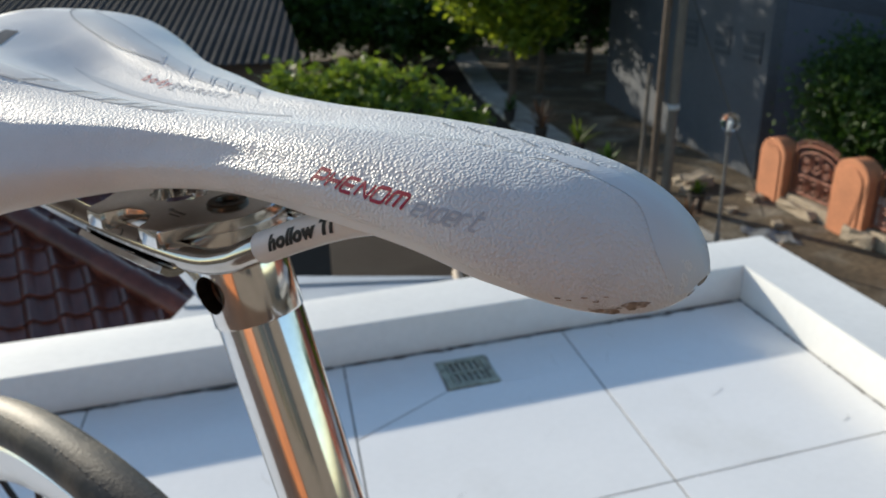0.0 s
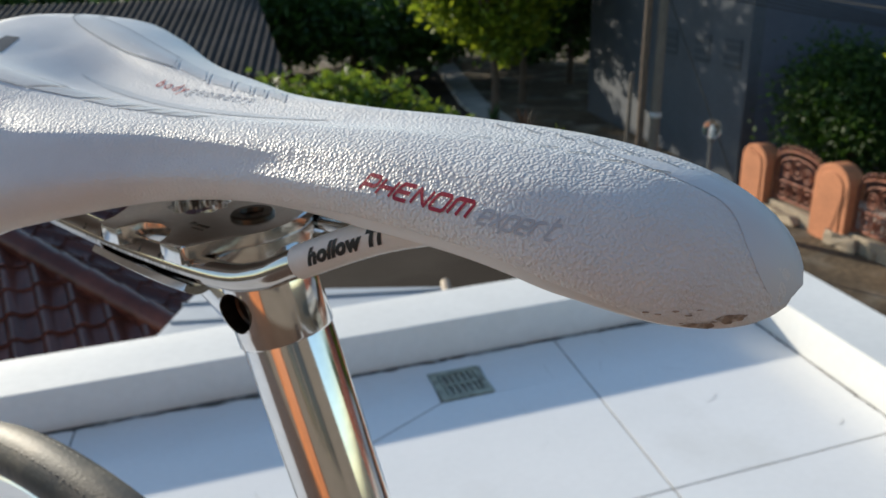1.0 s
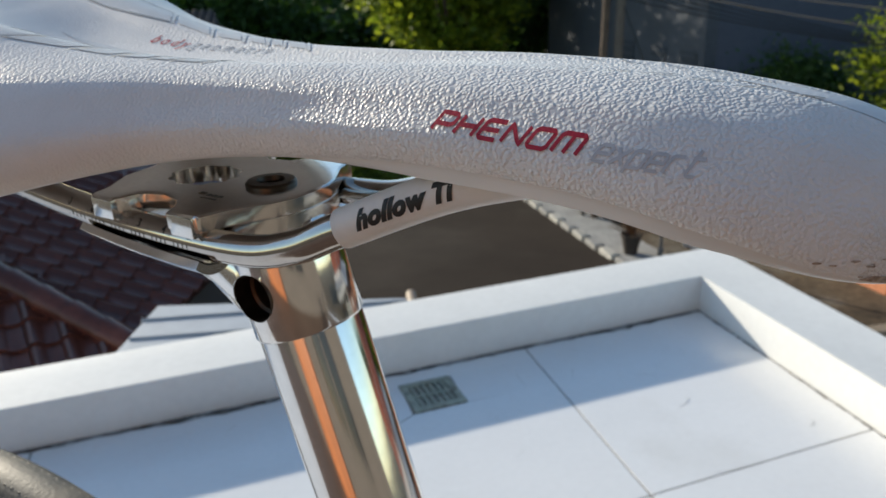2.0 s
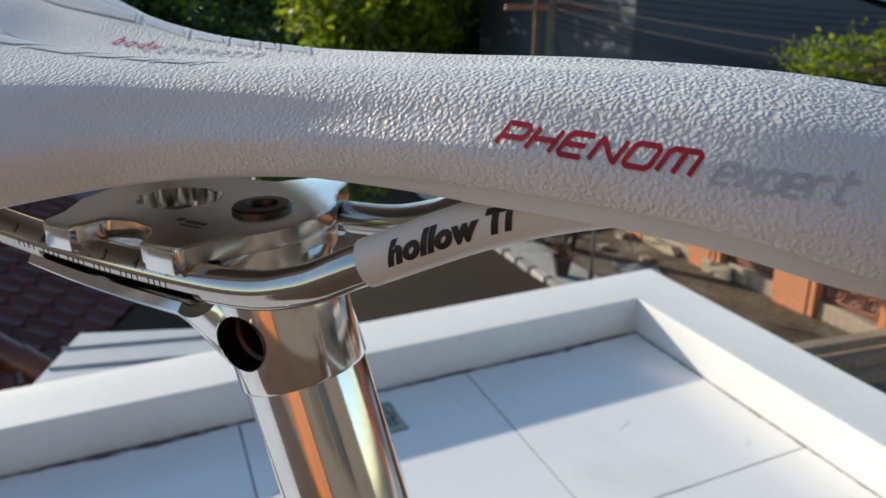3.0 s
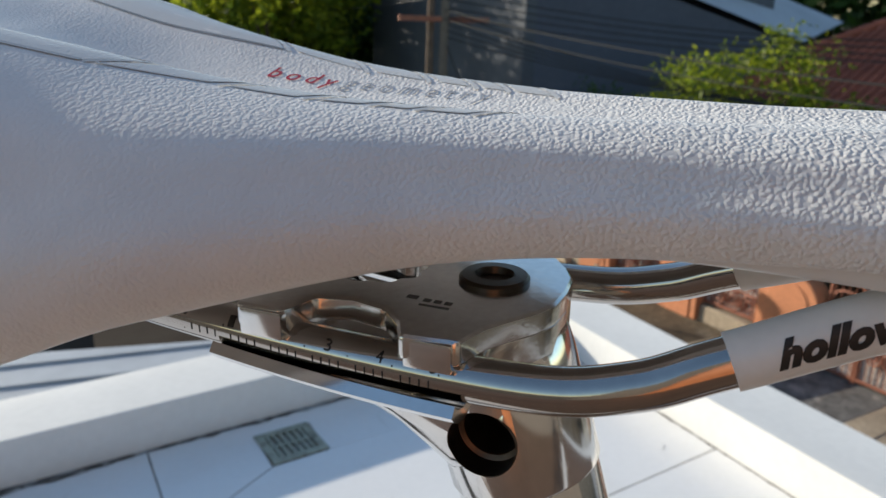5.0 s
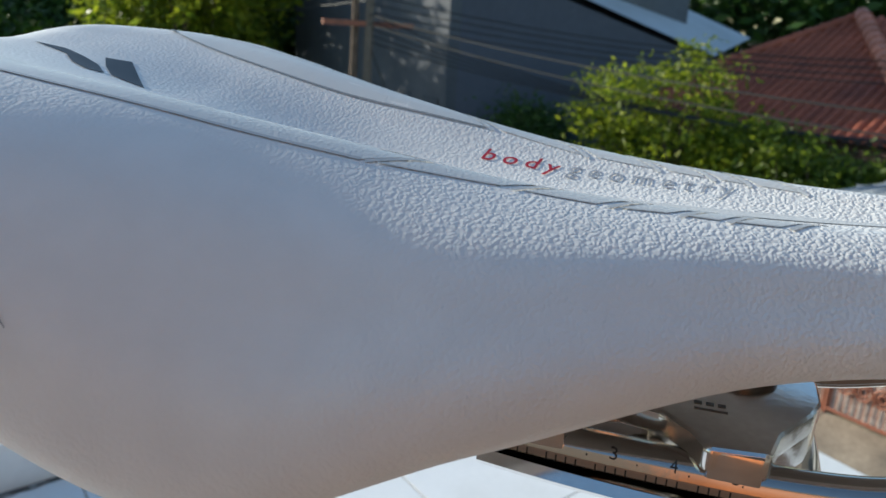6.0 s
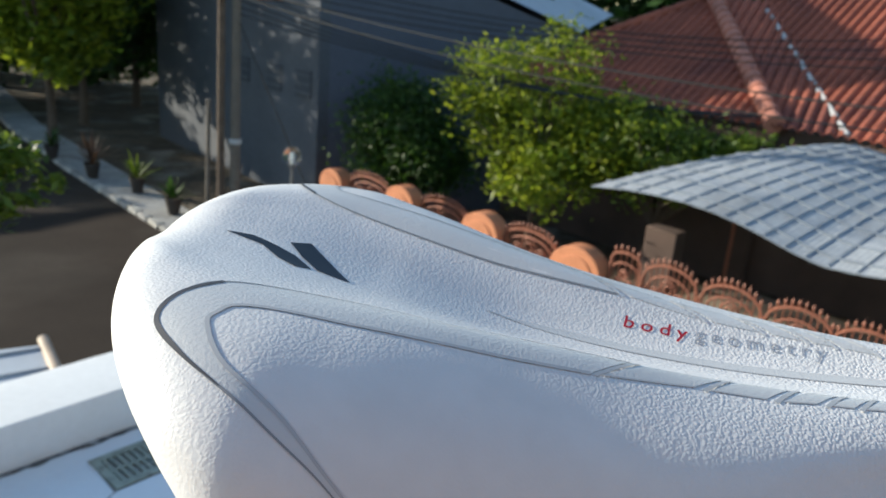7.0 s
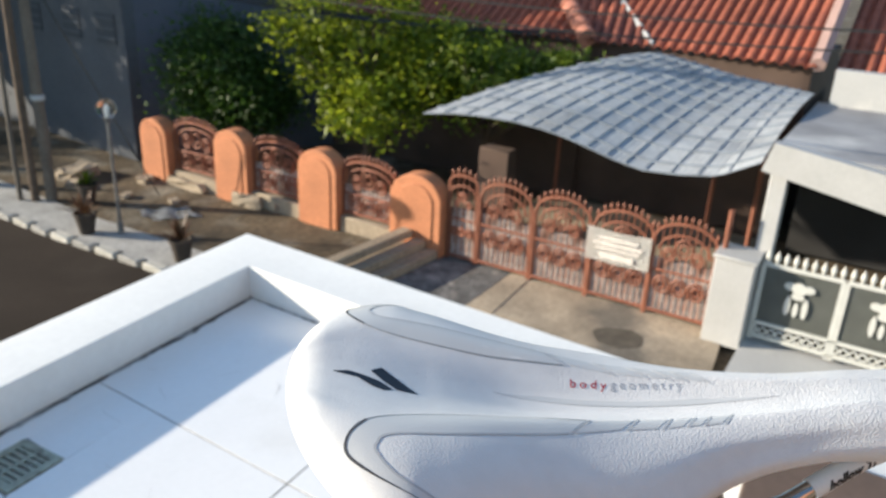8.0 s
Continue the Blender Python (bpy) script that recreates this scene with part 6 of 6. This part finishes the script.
for a, lab in ((15.42, "grey-white steel gate with finials and a pale panel"), (16.64, "grey-white steel gate leaf with finials")):
    g = thing("steel_gate", fm(a, 0.0), lab, "gate", "white gates")
    bm = bmesh.new()
    for x in (-0.58, 0.58):
        box(bm, x - 0.035, x + 0.035, -0.03, 0.03, 0.12, 1.42)
    for z in (0.16, 0.40, 1.42):
        box(bm, -0.6, 0.6, -0.03, 0.03, z, z + 0.06)
    part("frame", bm, wg_mat, g, smooth=False)
    for k in range(26):
        bm = bmesh.new()
        x = -0.54 + k * 0.0432
        box(bm, x - 0.014, x + 0.014, 0.0, 0.025, 0.44, 1.42)
        part("slat", bm, wg_sheet, g, "olive-grey upright slat", smooth=False)
    bm = bmesh.new()
    box(bm, -0.56, 0.56, 0.026, 0.032, 0.44, 1.42)
    part("sheet", bm, wg_sheet, g, smooth=False)
    for k in range(9):
        bm = bmesh.new()
        x = -0.54 + k * 0.135
        spin(bm, [(0.018, 1.47), (0.018, 1.50), (0.042, 1.56), (0.040, 1.60), (0.012, 1.67), (0.002, 1.70)], 8, m=Matrix.Translation((x, 0, 0)))
        part("finial", bm, wg_mat, g, "pale pointed finial")
    for k in range(9):
        bm = bmesh.new()
        x = -0.54 + k * 0.135
        tube(bm, [(x + 0.055 * math.cos(t), -0.02, 0.30 + 0.055 * math.sin(t)) for t in (6.283 * q / 10 for q in range(11))], 0.016, 5, cap=False)
        part("ring", bm, wg_mat, g)
    # pale cast flower ornament
    for t, rx, rz, cx, cz in ((0, 0.11, 0.10, 0, 1.16), (0, 0.09, 0.06, -0.14, 1.18), (0, 0.09, 0.06, 0.14, 1.18), (0, 0.045, 0.17, -0.13, 0.85), (0, 0.045, 0.17, 0.13, 0.85), (0, 0.04, 0.12, 0, 0.80), (0, 0.1, 0.05, 0, 1.03)):
        bm = bmesh.new()
        slab_xz(bm, [(cx + rx * math.cos(6.283 * q / 16), cz + rz * math.sin(6.283 * q / 16)) for q in range(16)], -0.045 - 0.002 * cx, -0.005)
        part("ornament", bm, wg_mat, g, "pale cast leaf ornament")

GREY_TILE = mat("weathered_grey_tile", (0.07, 0.06, 0.056), 0.85, spec=0.15, var=0.25, scale=0.7, fine=0.2, fine_scale=8)
tile_slope("roof_slope", ((-17.0, 26.0, -2.6), (-4.2, 26.5, -2.6), (-6.2, 33.0, -0.4), (-17.0, 33.0, -0.4)), far_house, col=0.3, row=0.4, material=GREY_TILE, label="dark weathered tile slope")
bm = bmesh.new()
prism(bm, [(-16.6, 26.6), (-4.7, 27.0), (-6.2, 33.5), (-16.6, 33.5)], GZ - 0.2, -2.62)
part("wall", bm, BROWN_SHADE, far_house, "dark walls", smooth=False)
# neighbour's glazed brown roof with a hip, just past the parapet
brown = thing("brown_roof_house", label="neighbouring house with a glazed dark brown tile hip roof", category="house")
hip0, hip1 = Vector((-1.78, 5.22, -1.5)), Vector((-5.6, 6.95, 0.02))


def tile_mesh(w, ln):
    """One glazed tile: a broad roll with a flat pan, thick at its lower edge."""
    bm = bmesh.new()
    prof = [(-0.5, 0.0), (-0.40, 0.035), (-0.26, 0.055), (-0.12, 0.045), (0.0, 0.014), (0.2, 0.002), (0.42, 0.004), (0.52, 0.012)]
    lo = [bm.verts.new((x * w, 0, z + 0.030)) for x, z in prof]
    hi = [bm.verts.new((x * w, ln, z + 0.004)) for x, z in prof]
    un = [bm.verts.new((x * w, 0, z + 0.010)) for x, z in prof]
    for k in range(len(prof) - 1):
        bm.faces.new((lo[k], lo[k + 1], hi[k + 1], hi[k]))
        bm.faces.new((un[k], un[k + 1], lo[k + 1], lo[k]))
    me = bpy.data.meshes.new("tile")
    bm.to_mesh(me)
    bm.free()
    me.shade_smooth()
    me.set_sharp_from_angle(angle=radians(40))
    me.materials.append(BROWN_TILE)
    return me


TW, TL = 0.21, 0.25
tile_data = tile_mesh(TW, TL * 1.12)
tr = random.Random(3)
for eave0, eave1, top, parent_name in ((Vector((-6.4, 2.9, -1.5)), hip0, (Vector((-8.6, 5.5, 0.02)), hip1), "front"), (hip0, Vector((-1.0, 9.2, -1.5)), (hip1, Vector((-4.4, 10.4, 0.02))), "side")):
    slope = thing("roof_slope")
    slope.parent = brown
    ex = (eave1 - eave0).normalized()
    up = ((top[0] + top[1]) / 2 - (eave0 + eave1) / 2)
    nz = ex.cross(up).normalized()
    if nz.z < 0:
        nz.negate()
    ey = nz.cross(ex).normalized()
    if ey.z < 0:
        ey.negate()
    wide, tall = (eave1 - eave0).length, (top[0] - eave0).dot(ey)
    bm = bmesh.new()
    bm.faces.new([bm.verts.new(v - nz * 0.03) for v in (eave0, eave1, top[1], top[0])])
    bmesh.ops.solidify(bm, geom=bm.faces[:], thickness=0.03)
    part("underlay", bm, BROWN_TILE, slope, "dark roof underlay", smooth=False)
    count = 0
    for rr in range(int(tall / TL)):
        q = (rr * TL) / tall
        lo_x = (eave0.lerp(top[0], q) - eave0).dot(ex)
        hi_x = (eave1.lerp(top[1], q) - eave0).dot(ex)
        for cc in range(-30, 40):
            x = cc * TW
            if not lo_x < x < hi_x:
                continue
            near = (eave0 + ex * x + ey * rr * TL)
            if (near - hip0).length > 3.3:
                continue
            count += 1
            o = new("tile", tile_data)
            mt = Matrix((ex, ey, nz)).transposed().to_4x4()
            mt.translation = near + nz * (0.002 + 0.004 * tr.random())
            o.matrix_basis = mt @ Matrix.Rotation(tr.gauss(0, 0.008), 4, "Z")
            o.parent = slope
ridge_run(hip1 + Vector((0, 0, 0.05)), hip0 + Vector((0, 0, 0.05)), brown, material=BROWN_TILE, r=0.10, ln=0.27)
# wall colour is taken near black to stand in for the shadow here
bm = bmesh.new()
prism(bm, [(-6.3, 3.1), (-2.0, 5.3), (-1.3, 9.2), (-6.5, 10.2)], GZ - 0.2, -1.56)
part("wall", bm, mat("wall_shade_grey", (0.035, 0.034, 0.034), 0.9, var=0.2, scale=1), brown, "walls below the roof, darkened for shade", smooth=False)
# pale sheet canopy beside it, with ribs
canopy = thing("sheet_canopy", label="pale metal sheet canopy with low ribs beyond the parapet", category="canopy")
bm = bmesh.new()
prism(bm, [(-1.45, 3.3), (0.20, 3.6), (0.17, 4.30), (-1.32, 4.40)], -0.86, -0.80)
part("sheet", bm, METAL_ROOF, canopy, "pale metal sheet", smooth=False)
# ribs take dark grey to draw the shadow lines along the sheet
for y in (3.72, 3.96, 4.20):
    bm = bmesh.new()
    tube(bm, [(-1.36, y, -0.80), (0.18, y + 0.05, -0.80)], 0.014, 6)
    part("rib", bm, STRIP, canopy, "low rib coloured dark for its shadow line")
bm = bmesh.new()
tube(bm, [(0.20, 3.5, -0.80), (0.17, 4.36, -0.80)], 0.03, 10)
part("gutter", bm, mat("tan_gutter", (0.35, 0.27, 0.2), 0.6, var=0.2, scale=5), canopy, "tan edge gutter")
for x, y in ((-1.35, 3.6), (0.05, 4.2), (-1.25, 4.25), (0.1, 3.7)):
    bm = bmesh.new()
    tube(bm, [(x, y, GZ - 0.15), (x, y, -0.85)], 0.04, 8)
    part("post", bm, DARK_IRON, canopy, "dark post")
